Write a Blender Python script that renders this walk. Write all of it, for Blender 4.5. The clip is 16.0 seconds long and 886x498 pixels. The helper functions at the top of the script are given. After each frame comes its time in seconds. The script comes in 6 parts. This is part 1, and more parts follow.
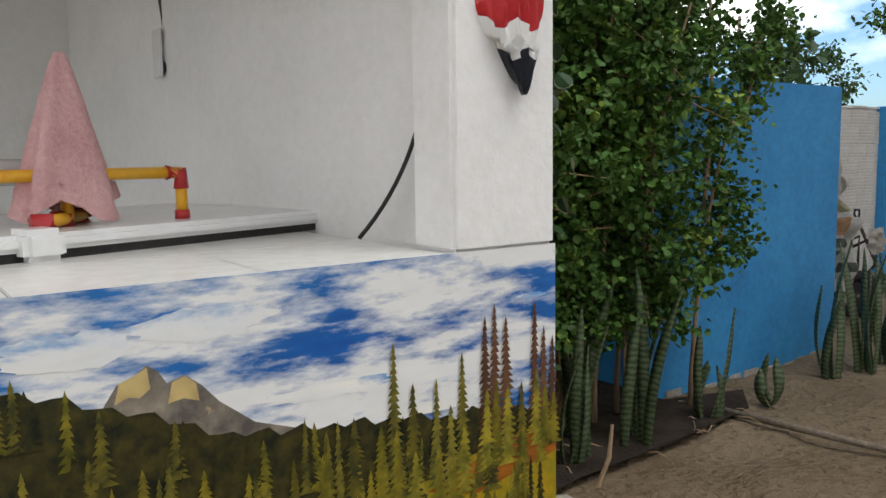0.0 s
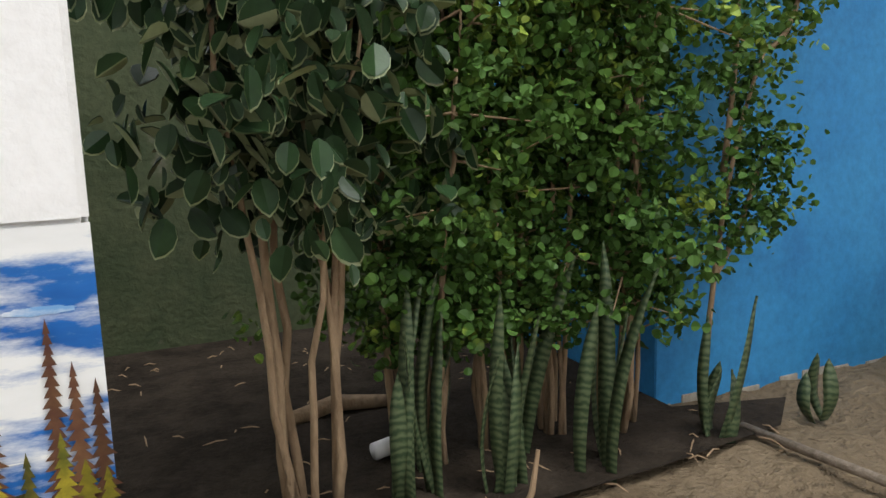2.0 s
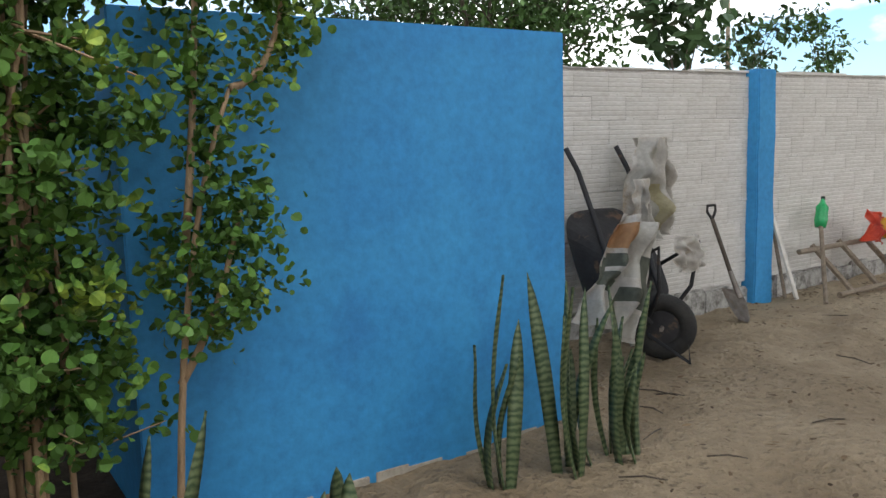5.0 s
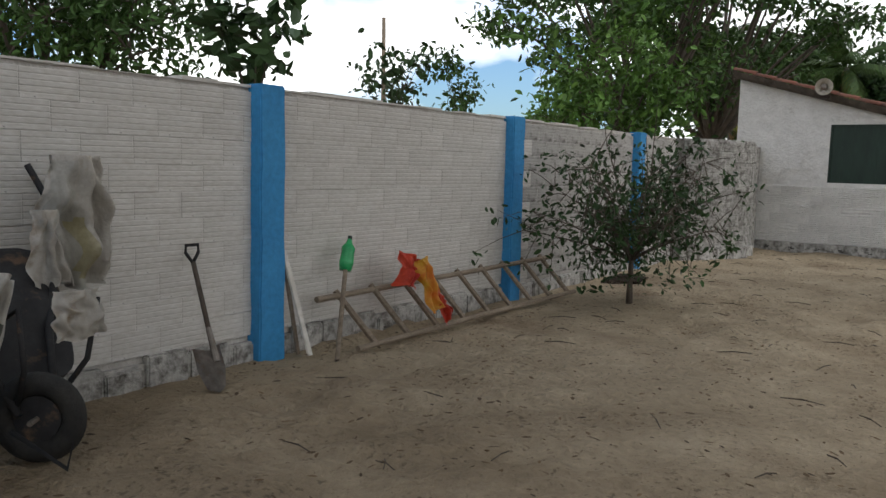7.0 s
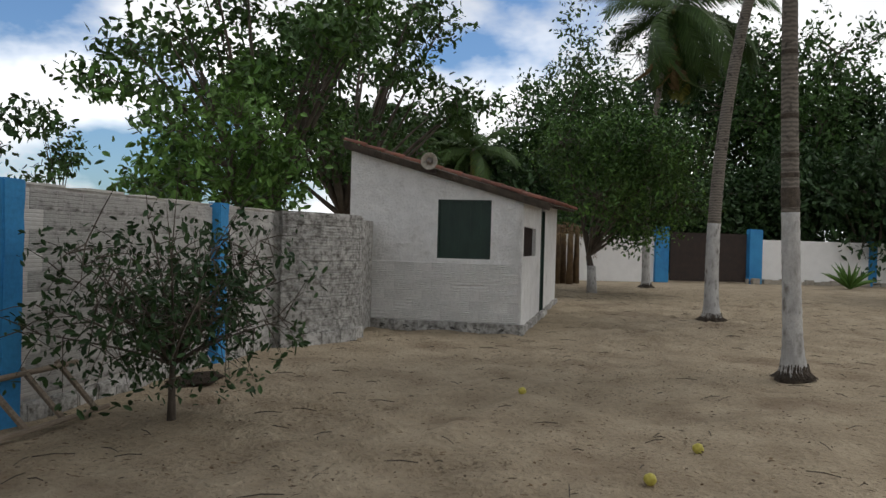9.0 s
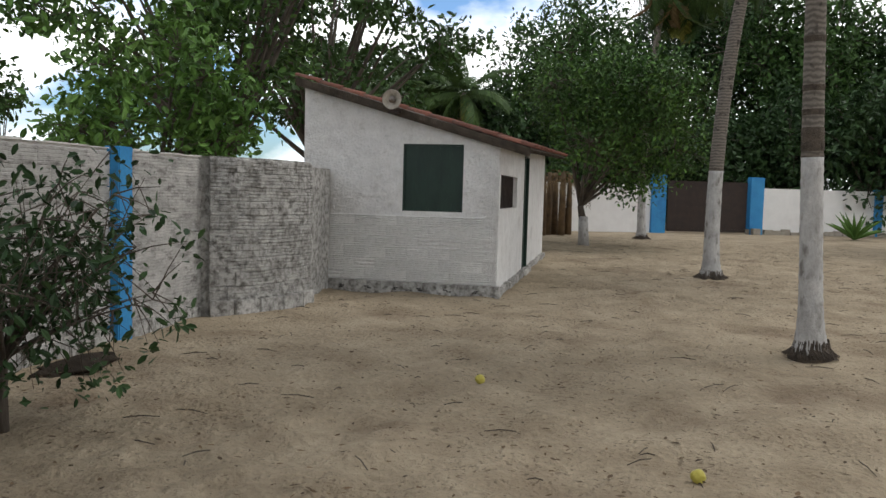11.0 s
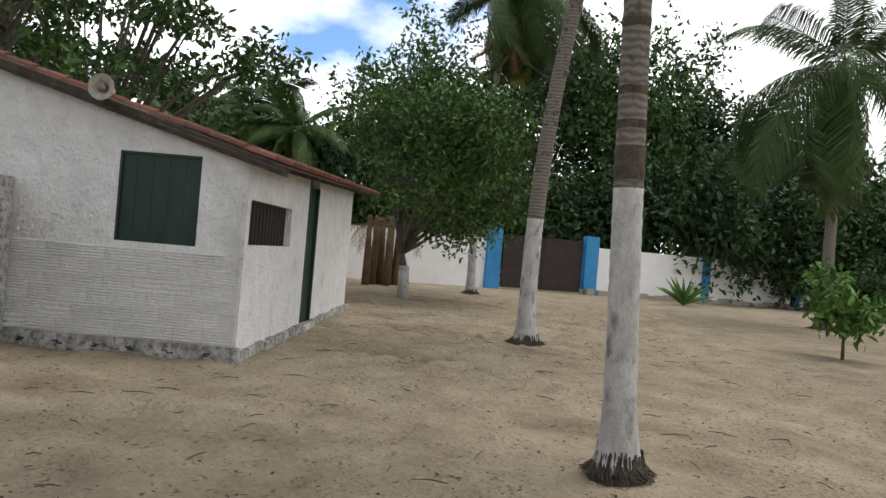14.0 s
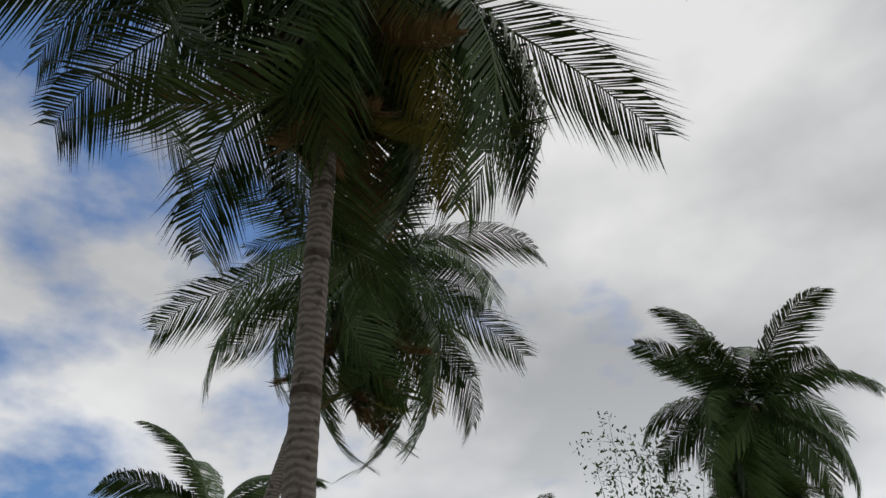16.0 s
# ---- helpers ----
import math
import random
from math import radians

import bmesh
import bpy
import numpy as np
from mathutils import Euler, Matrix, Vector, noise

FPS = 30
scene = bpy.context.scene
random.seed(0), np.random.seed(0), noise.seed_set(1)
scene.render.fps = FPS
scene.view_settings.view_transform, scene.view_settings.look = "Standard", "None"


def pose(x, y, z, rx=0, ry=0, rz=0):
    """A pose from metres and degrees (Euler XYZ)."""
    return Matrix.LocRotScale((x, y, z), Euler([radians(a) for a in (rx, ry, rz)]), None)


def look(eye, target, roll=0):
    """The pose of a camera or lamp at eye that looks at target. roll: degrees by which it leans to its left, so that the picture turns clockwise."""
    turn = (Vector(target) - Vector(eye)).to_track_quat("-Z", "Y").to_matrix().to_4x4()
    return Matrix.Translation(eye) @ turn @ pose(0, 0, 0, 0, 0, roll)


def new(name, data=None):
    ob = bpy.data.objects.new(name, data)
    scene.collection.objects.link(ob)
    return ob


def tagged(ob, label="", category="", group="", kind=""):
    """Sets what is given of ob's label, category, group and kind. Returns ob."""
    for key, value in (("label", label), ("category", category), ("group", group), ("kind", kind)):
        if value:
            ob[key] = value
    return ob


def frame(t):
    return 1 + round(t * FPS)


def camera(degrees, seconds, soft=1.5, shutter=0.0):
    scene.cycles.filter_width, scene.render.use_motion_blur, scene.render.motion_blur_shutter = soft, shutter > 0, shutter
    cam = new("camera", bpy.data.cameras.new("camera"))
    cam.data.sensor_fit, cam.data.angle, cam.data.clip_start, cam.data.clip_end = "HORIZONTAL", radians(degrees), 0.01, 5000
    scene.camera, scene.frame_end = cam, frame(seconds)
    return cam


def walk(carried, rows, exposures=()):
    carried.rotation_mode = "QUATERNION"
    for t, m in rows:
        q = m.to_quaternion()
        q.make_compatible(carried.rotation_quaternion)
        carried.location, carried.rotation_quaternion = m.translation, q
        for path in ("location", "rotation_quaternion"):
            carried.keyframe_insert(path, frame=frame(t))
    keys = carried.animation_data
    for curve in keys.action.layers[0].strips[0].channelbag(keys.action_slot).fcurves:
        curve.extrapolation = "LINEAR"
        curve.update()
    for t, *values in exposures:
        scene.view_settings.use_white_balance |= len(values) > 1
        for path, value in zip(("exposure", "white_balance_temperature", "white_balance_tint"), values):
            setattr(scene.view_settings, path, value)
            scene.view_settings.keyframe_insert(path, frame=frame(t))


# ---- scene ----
cam = camera(57.8, 16.0)
PATH = [
    (0, (-2.981, -1.712, 1.576), (-3.164, 0.267, 1.35), -0.9),
    (0.5, (-2.728, -1.486, 1.536), (-2.844, 0.487, 1.227), -1.0),
    (0.6, (-2.669, -1.43, 1.536), (-2.791, 0.544, 1.239), -1.8),
    (1, (-2.421, -1.207, 1.509), (-2.633, 0.753, 1.173), -2.0),
    (1.5, (-2.181, -0.912, 1.503), (-2.583, 1.015, 1.148), -1.6),
    (2, (-2.043, -0.643, 1.494), (-2.607, 1.248, 1.168), -1.8),
    (2.5, (-1.885, -0.5, 1.529), (-2.652, 1.34, 1.362), -2.3),
    (3, (-1.695, -0.401, 1.537), (-2.493, 1.432, 1.508), -2.6),
    (3.2, (-1.636, -0.336, 1.524), (-2.331, 1.539, 1.491), -2.6),
    (5.3, (-0.313, 0.733, 1.546), (-0.562, 2.695, 1.243), -1.7),
    (5.5, (-0.122, 0.832, 1.536), (-0.372, 2.79, 1.217), -1.3),
    (6, (0.334, 1.137, 1.498), (0.241, 3.108, 1.172), 0.4),
    (6.2, (0.454, 1.263, 1.493), (0.502, 3.239, 1.188), 1.2),
    (6.5, (0.699, 1.493, 1.492), (0.916, 3.466, 1.244), 1.3),
    (7, (1.153, 1.902, 1.519), (1.648, 3.828, 1.311), 1.5),
    (7.5, (1.626, 2.219, 1.573), (2.424, 4.045, 1.413), 2.0),
    (8, (2.089, 2.472, 1.582), (3.112, 4.188, 1.481), 2.7),
    (8.5, (2.541, 2.73, 1.632), (3.703, 4.357, 1.588), 2.4),
    (9, (2.995, 3.039, 1.629), (4.216, 4.623, 1.618), 1.6),
    (9.5, (3.46, 3.317, 1.625), (4.695, 4.89, 1.59), 1.2),
    (9.7, (3.637, 3.422, 1.615), (4.872, 4.994, 1.564), 0.7),
    (11.8, (5.102, 4.588, 1.721), (6.305, 6.175, 1.542), 2.3),
    (12, (5.287, 4.691, 1.702), (6.466, 6.297, 1.525), 2.7),
    (12.5, (5.767, 4.908, 1.673), (6.935, 6.522, 1.492), 2.9),
    (13, (6.401, 5.144, 1.64), (7.611, 6.727, 1.474), 3.0),
    (13.5, (6.95, 5.358, 1.607), (8.28, 6.844, 1.462), 4.0),
    (14, (7.581, 5.554, 1.588), (9.07, 6.89, 1.591), 4.9),
    (14.5, (8.046, 5.671, 1.653), (9.633, 6.835, 2.009), 4.2),
    (15, (8.401, 5.872, 1.665), (9.945, 6.85, 2.477), 3.1),
    (15.5, (8.653, 5.943, 1.667), (10.065, 6.737, 2.841), 2.5),
    (16, (8.921, 5.961, 1.628), (10.358, 6.556, 2.884), -1.0),
]
walk(cam, [(t, look(eye, target, roll)) for t, eye, target, roll in PATH],
     exposures=[(0, 0.1), (0.5, 0.05), (1.5, 0.25), (2.5, 0.85), (3.2, 0.85), (5.5, 0.6), (6.0, 0.5), (6.5, 0.05), (7, -0.25), (7.5, -0.35), (8.5, -0.65), (9.5, -0.55), (12, -0.05), (13, -0.1), (13.5, 0.2), (14, 0.0), (14.5, -0.55), (15, -0.75), (16, -0.8)])

# ---------- the yard's own frame: u along the perimeter wall, n out from it into the yard ----------
FR = Matrix.Translation((1.08, 8.083, 0)) @ Matrix.Rotation(radians(40.5), 4, "Z")


def L(u, n, z=0.0, rz=0.0, rx=0.0, ry=0.0):
    return FR @ pose(u, -n, z, rx, ry, rz)


# ---------- world and sun ----------
SUN_AZ, SUN_EL = 40.5 - 62.0, 66.0   # heading of the sun in degrees from +x, and its height
world = bpy.data.worlds.new("sky")
scene.world = world
world.use_nodes = True
wt = world.node_tree
wt.nodes.clear()
w_out = wt.nodes.new("ShaderNodeOutputWorld")
w_bg = wt.nodes.new("ShaderNodeBackground")
w_sky = wt.nodes.new("ShaderNodeTexSky")
w_sky.sky_type, w_sky.sun_disc = "NISHITA", False
w_sky.sun_elevation, w_sky.sun_rotation = radians(SUN_EL), radians(90 - SUN_AZ)
w_co = wt.nodes.new("ShaderNodeTexCoord")
w_map = wt.nodes.new("ShaderNodeMapping")
w_map.inputs["Scale"].default_value = (1, 1, 1.9)
w_map.inputs["Location"].default_value = (0.35, 1.2, 0.2)
w_n = wt.nodes.new("ShaderNodeTexNoise")
w_n.inputs["Scale"].default_value, w_n.inputs["Detail"].default_value, w_n.inputs["Roughness"].default_value = 2.6, 7, 0.52
w_r = wt.nodes.new("ShaderNodeValToRGB")
w_r.color_ramp.elements[0].position, w_r.color_ramp.elements[1].position = 0.36, 0.47
w_n2 = wt.nodes.new("ShaderNodeTexNoise")
w_n2.inputs["Scale"].default_value, w_n2.inputs["Detail"].default_value = 2.1, 5
w_r2 = wt.nodes.new("ShaderNodeValToRGB")
w_r2.color_ramp.elements[0].position, w_r2.color_ramp.elements[0].color = 0.36, (6.8, 7.0, 7.3, 1)
w_r2.color_ramp.elements[1].position, w_r2.color_ramp.elements[1].color = 0.64, (13.5, 13.5, 13.5, 1)
w_mix = wt.nodes.new("ShaderNodeMixRGB")
wt.links.new(w_co.outputs["Generated"], w_map.inputs[0])
wt.links.new(w_map.outputs[0], w_n.inputs["Vector"])
wt.links.new(w_map.outputs[0], w_n2.inputs["Vector"])
# the cloud deck thickens towards the south-east and brightens towards the horizon
w_dot = wt.nodes.new("ShaderNodeVectorMath")
w_dot.operation = "DOT_PRODUCT"
w_dot.inputs[1].default_value = (0.48, -0.87, 0.0)
wt.links.new(w_co.outputs["Generated"], w_dot.inputs[0])
w_cl = wt.nodes.new("ShaderNodeClamp")
w_cl.inputs[1].default_value, w_cl.inputs[2].default_value = -0.04, 0.5
wt.links.new(w_dot.outputs["Value"], w_cl.inputs[0])
w_cov = wt.nodes.new("ShaderNodeMath")
w_cov.operation = "MULTIPLY_ADD"
w_cov.inputs[1].default_value = 0.3
wt.links.new(w_cl.outputs[0], w_cov.inputs[0])
wt.links.new(w_n.outputs["Fac"], w_cov.inputs[2])
wt.links.new(w_cov.outputs[0], w_r.inputs[0])
w_sep = wt.nodes.new("ShaderNodeSeparateXYZ")
wt.links.new(w_co.outputs["Generated"], w_sep.inputs[0])
w_hor = wt.nodes.new("ShaderNodeMapRange")
w_hor.interpolation_type = "SMOOTHSTEP"
w_hor.inputs[1].default_value, w_hor.inputs[2].default_value = 0.1, 0.55
w_hor.inputs[3].default_value, w_hor.inputs[4].default_value = 2.0, 1.0
wt.links.new(w_sep.outputs["Z"], w_hor.inputs[0])
w_glow = wt.nodes.new("ShaderNodeVectorMath")
w_glow.operation = "SCALE"
wt.links.new(w_r2.outputs[0], w_glow.inputs[0])
wt.links.new(w_hor.outputs[0], w_glow.inputs["Scale"])
wt.links.new(w_n2.outputs["Fac"], w_r2.inputs[0])
wt.links.new(w_r.outputs[0], w_mix.inputs[0])
w_blue = wt.nodes.new("ShaderNodeMixRGB")
w_blue.blend_type = "MULTIPLY"
w_blue.inputs[0].default_value, w_blue.inputs[2].default_value = 1.0, (1.15, 1.5, 1.85, 1)
wt.links.new(w_sky.outputs[0], w_blue.inputs[1])
wt.links.new(w_blue.outputs[0], w_mix.inputs[1])
wt.links.new(w_glow.outputs[0], w_mix.inputs[2])
wt.links.new(w_mix.outputs[0], w_bg.inputs[0])
w_bg.inputs[1].default_value = 0.1
wt.links.new(w_bg.outputs[0], w_out.inputs[0])
sun = new("sun", bpy.data.lights.new("sun", "SUN"))
sun.data.energy, sun.data.angle, sun.data.color = 1.5, radians(28), (1.0, 0.99, 0.97)
_d = Vector((math.cos(radians(SUN_AZ)) * math.cos(radians(SUN_EL)), math.sin(radians(SUN_AZ)) * math.cos(radians(SUN_EL)), math.sin(radians(SUN_EL))))
sun.matrix_world = look(_d * 60, (0, 0, 0))

# ---------- materials ----------


def mat(name, a, b, scale=6.0, rough=0.8, bump=0.2, fine=40.0, metal=0.0, island=0.0, rand=0.0, c=None, c_scale=1.2, c_at=(0.55, 0.7),
        stretch=(1, 1, 1), spec=0.4, bump_dist=0.02, trans=0.0):
    """Two tones mixed by noise, a third tone in stains, fine bump; island and rand vary the value piece by piece."""
    m = bpy.data.materials.new(name)
    m.use_nodes = True
    nt = m.node_tree
    p = nt.nodes["Principled BSDF"]
    co = nt.nodes.new("ShaderNodeTexCoord")
    mp = nt.nodes.new("ShaderNodeMapping")
    mp.inputs["Scale"].default_value = stretch
    nt.links.new(co.outputs["Object"], mp.inputs[0])
    def nz(sc, det=6, ro=0.6):
        t = nt.nodes.new("ShaderNodeTexNoise")
        t.inputs["Scale"].default_value, t.inputs["Detail"].default_value, t.inputs["Roughness"].default_value = sc, det, ro
        nt.links.new(mp.outputs[0], t.inputs["Vector"])
        return t
    def ramp(src, p0, p1):
        r = nt.nodes.new("ShaderNodeValToRGB")
        r.color_ramp.elements[0].position, r.color_ramp.elements[1].position = p0, p1
        nt.links.new(src, r.inputs[0])
        return r.outputs[0]
    def mix(f, x, y, mode="MIX"):
        k = nt.nodes.new("ShaderNodeMixRGB")
        k.blend_type = mode
        for sock, v in zip(k.inputs, (f, x, y)):
            if isinstance(v, (int, float)):
                sock.default_value = v
            elif isinstance(v, tuple):
                sock.default_value = (*v, 1)
            else:
                nt.links.new(v, sock)
        return k.outputs[0]
    col = mix(ramp(nz(scale).outputs["Fac"], 0.35, 0.65), a, b)
    if c:
        col = mix(ramp(nz(c_scale, 8, 0.65).outputs["Fac"], *c_at), col, c)
    fn = nz(fine, 4)
    col = mix(0.25, col, ramp(fn.outputs["Fac"], 0.1, 0.9), "OVERLAY")
    if island or rand:
        if island:
            src = nt.nodes.new("ShaderNodeNewGeometry").outputs["Random Per Island"]
        else:
            src = nt.nodes.new("ShaderNodeObjectInfo").outputs["Random"]
        amount = island or rand
        mr = nt.nodes.new("ShaderNodeMapRange")
        mr.inputs[3].default_value, mr.inputs[4].default_value = 1 - amount, 1 + amount
        nt.links.new(src, mr.inputs[0])
        hsv = nt.nodes.new("ShaderNodeHueSaturation")
        nt.links.new(mr.outputs[0], hsv.inputs["Value"])
        nt.links.new(col, hsv.inputs["Color"])
        col = hsv.outputs[0]
    nt.links.new(col, p.inputs["Base Color"])
    p.inputs["Roughness"].default_value, p.inputs["Metallic"].default_value = rough, metal
    p.inputs["Specular IOR Level"].default_value = spec
    if trans:
        p.inputs["Transmission Weight"].default_value = trans
    if bump:
        bp = nt.nodes.new("ShaderNodeBump")
        bp.inputs["Strength"].default_value, bp.inputs["Distance"].default_value = bump, bump_dist
        add = nt.nodes.new("ShaderNodeMath")
        nt.links.new(fn.outputs["Fac"], add.inputs[0])
        nt.links.new(nz(scale * 2).outputs["Fac"], add.inputs[1])
        nt.links.new(add.outputs[0], bp.inputs["Height"])
        nt.links.new(bp.outputs[0], p.inputs["Normal"])
    return m


def banded(name, a, b, scale, rough=0.5):
    """Cross bands on a strap leaf or a ringed trunk, broken by noise."""
    m = mat(name, a, a, 8, rough, 0.15)
    nt = m.node_tree
    p = nt.nodes["Principled BSDF"]
    co = nt.nodes.new("ShaderNodeTexCoord")
    wv = nt.nodes.new("ShaderNodeTexWave")
    wv.bands_direction = "Z"
    wv.inputs["Scale"].default_value, wv.inputs["Distortion"].default_value, wv.inputs["Detail"].default_value = scale, 4.0, 3
    wv.inputs["Detail Scale"].default_value = 2.5
    nt.links.new(co.outputs["Object"], wv.inputs["Vector"])
    k = nt.nodes.new("ShaderNodeMixRGB")
    old = p.inputs["Base Color"].links[0].from_socket
    nt.links.new(wv.outputs["Fac"], k.inputs[0])
    nt.links.new(old, k.inputs[1])
    k.inputs[2].default_value = (*b, 1)
    nt.links.new(k.outputs[0], p.inputs["Base Color"])
    return m


M = {}
M["sand"] = mat("sand", (0.29, 0.232, 0.16), (0.41, 0.338, 0.24), 1.1, 0.95, 1.0, 16, c=(0.19, 0.14, 0.095), c_scale=0.5, c_at=(0.55, 0.74), bump_dist=0.07, spec=0.1)
def shaded_earth_zone(m, dark, u0, u1):
    """Darker garden earth, with shade painted into its tone, that gives way to sand along the yard, with a ragged edge.
    """
    nt = m.node_tree
    p = nt.nodes["Principled BSDF"]
    co = nt.nodes.new("ShaderNodeTexCoord")
    sx = nt.nodes.new("ShaderNodeSeparateXYZ")
    nz = nt.nodes.new("ShaderNodeTexNoise")
    nz.inputs["Scale"].default_value, nz.inputs["Detail"].default_value = 0.6, 6
    ad = nt.nodes.new("ShaderNodeMath")
    ad.operation = "MULTIPLY_ADD"
    ad.inputs[1].default_value = 9.0
    mr = nt.nodes.new("ShaderNodeMapRange")
    mr.inputs[1].default_value, mr.inputs[2].default_value = u0 + 4.5, u1 + 4.5
    k = nt.nodes.new("ShaderNodeMixRGB")
    nt.links.new(co.outputs["Object"], sx.inputs[0])
    nt.links.new(co.outputs["Object"], nz.inputs["Vector"])
    nt.links.new(nz.outputs["Fac"], ad.inputs[0])
    nt.links.new(sx.outputs["X"], ad.inputs[2])
    nt.links.new(ad.outputs[0], mr.inputs[0])
    old = p.inputs["Base Color"].links[0].from_socket
    mu = nt.nodes.new("ShaderNodeMixRGB")
    mu.blend_type = "MULTIPLY"
    mu.inputs[0].default_value = 1
    nt.links.new(old, mu.inputs[1])
    mu.inputs[2].default_value = (*dark, 1)
    nt.links.new(mr.outputs[0], k.inputs[0])
    nt.links.new(mu.outputs[0], k.inputs[1])
    nt.links.new(old, k.inputs[2])
    nt.links.new(k.outputs[0], p.inputs["Base Color"])


def specks(m, scale, lo, hi, dark, amount):
    """Small dark crumbs strewn over a surface."""
    nt = m.node_tree
    p = nt.nodes["Principled BSDF"]
    co = nt.nodes.new("ShaderNodeTexCoord")
    nz = nt.nodes.new("ShaderNodeTexNoise")
    nz.inputs["Scale"].default_value, nz.inputs["Detail"].default_value = scale, 5
    big = nt.nodes.new("ShaderNodeTexNoise")
    big.inputs["Scale"].default_value, big.inputs["Detail"].default_value = scale * 0.06, 3
    ad = nt.nodes.new("ShaderNodeMath")
    ad.operation = "MULTIPLY_ADD"
    ad.inputs[1].default_value = 0.35
    mr = nt.nodes.new("ShaderNodeMapRange")
    mr.inputs[1].default_value, mr.inputs[2].default_value, mr.inputs[4].default_value = lo, hi, amount
    k = nt.nodes.new("ShaderNodeMixRGB")
    nt.links.new(co.outputs["Object"], nz.inputs["Vector"])
    nt.links.new(co.outputs["Object"], big.inputs["Vector"])
    nt.links.new(big.outputs["Fac"], ad.inputs[0])
    nt.links.new(nz.outputs["Fac"], ad.inputs[2])
    nt.links.new(ad.outputs[0], mr.inputs[0])
    nt.links.new(mr.outputs[0], k.inputs[0])
    nt.links.new(p.inputs["Base Color"].links[0].from_socket, k.inputs[1])
    k.inputs[2].default_value = (*dark, 1)
    nt.links.new(k.outputs[0], p.inputs["Base Color"])


# browner earth by the garden, multiplied darker to carry the shade there
shaded_earth_zone(M["sand"], (0.46, 0.41, 0.36), -7.0, 1.5)
specks(M["sand"], 26.0, 0.79, 0.87, (0.09, 0.068, 0.048), 0.6)
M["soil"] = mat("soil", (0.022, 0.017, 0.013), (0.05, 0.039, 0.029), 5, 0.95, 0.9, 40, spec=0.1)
M["whitewash"] = mat("whitewash", (0.50, 0.48, 0.445), (0.66, 0.64, 0.61), 3, 0.92, 0.25, 35, rand=0.035, c=(0.36, 0.34, 0.31), c_scale=2.3, c_at=(0.58, 0.8), stretch=(0.5, 1, 1.6), spec=0.2)
M["whitewash_j"] = mat("whitewash_joined", (0.50, 0.48, 0.445), (0.66, 0.64, 0.61), 3, 0.92, 0.25, 35, island=0.035, c=(0.36, 0.34, 0.31), c_scale=2.3, c_at=(0.58, 0.8), stretch=(0.5, 1, 1.6), spec=0.2)
M["mortar"] = mat("mortar", (0.5, 0.48, 0.45), (0.66, 0.64, 0.6), 5, 0.95, 0.7, 30, c=(0.3, 0.28, 0.25), spec=0.1)
for _k in ("whitewash", "whitewash_j"):
    specks(M[_k], 14.0, 0.86, 0.9, (0.1, 0.09, 0.08), 0.8)
M["weathered"] = mat("weathered_whitewash", (0.35, 0.34, 0.32), (0.53, 0.515, 0.49), 4, 0.92, 0.8, 35, island=0.14, c=(0.12, 0.113, 0.10), c_scale=11, c_at=(0.44, 0.66), spec=0.2)
M["dirtywash"] = mat("grimy_whitewash", (0.34, 0.33, 0.31), (0.5, 0.485, 0.46), 4, 0.92, 0.5, 35, island=0.08, c=(0.14, 0.13, 0.12), c_scale=9, c_at=(0.5, 0.7), stretch=(0.6, 1, 1.3), spec=0.2)
M["house"] = mat("house_whitewash", (0.68, 0.67, 0.65), (0.80, 0.79, 0.77), 5, 0.92, 1.0, 22, rand=0.06, c=(0.46, 0.44, 0.41), c_scale=2.5, c_at=(0.56, 0.75), bump_dist=0.035, spec=0.2)
M["white"] = mat("white_paint", (0.78, 0.77, 0.75), (0.84, 0.83, 0.81), 2, 0.7, 0.15, 30, c=(0.68, 0.66, 0.62), c_scale=1.2, c_at=(0.6, 0.85))
M["blue"] = mat("blue_paint", (0.028, 0.215, 0.485), (0.04, 0.265, 0.545), 1.6, 0.65, 0.12, 22, c=(0.02, 0.13, 0.34), c_scale=1.0, c_at=(0.58, 0.8))
M["moss"] = mat("mossy_plaster", (0.055, 0.075, 0.035), (0.085, 0.10, 0.05), 2.5, 0.92, 0.5, 20, c=(0.20, 0.18, 0.14), c_scale=1.1, c_at=(0.58, 0.68))
M["green"] = mat("green_paint", (0.006, 0.022, 0.015), (0.011, 0.034, 0.023), 4, 0.5, 0.15, 30, stretch=(1, 1, 0.3))
M["dark"] = mat("dark_inside", (0.02, 0.018, 0.016), (0.03, 0.027, 0.024), 4, 0.9, 0.1)
M["gate"] = mat("rusty_brown_gate", (0.02, 0.012, 0.009), (0.036, 0.02, 0.014), 3, 0.6, 0.2, 25)
M["tile"] = mat("clay_tile", (0.15, 0.06, 0.042), (0.23, 0.09, 0.06), 5, 0.9, 0.4, 30, rand=0.3, c=(0.05, 0.04, 0.035), c_scale=3, c_at=(0.46, 0.62))
M["wood"] = mat("grey_wood", (0.16, 0.125, 0.09), (0.26, 0.21, 0.16), 8, 0.85, 0.5, 40, stretch=(0.6, 4, 4), rand=0.1)
M["steel"] = mat("dull_steel", (0.19, 0.17, 0.15), (0.30, 0.27, 0.24), 8, 0.55, 0.2, 40, metal=0.6, c=(0.16, 0.09, 0.05), c_scale=6, c_at=(0.5, 0.7))
M["black"] = mat("black_metal", (0.014, 0.014, 0.016), (0.028, 0.028, 0.03), 6, 0.7, 0.2, 30, c=(0.13, 0.08, 0.05), c_scale=7, c_at=(0.58, 0.7))
M["rubber"] = mat("rubber", (0.018, 0.018, 0.018), (0.035, 0.033, 0.03), 9, 0.85, 0.3, 40)
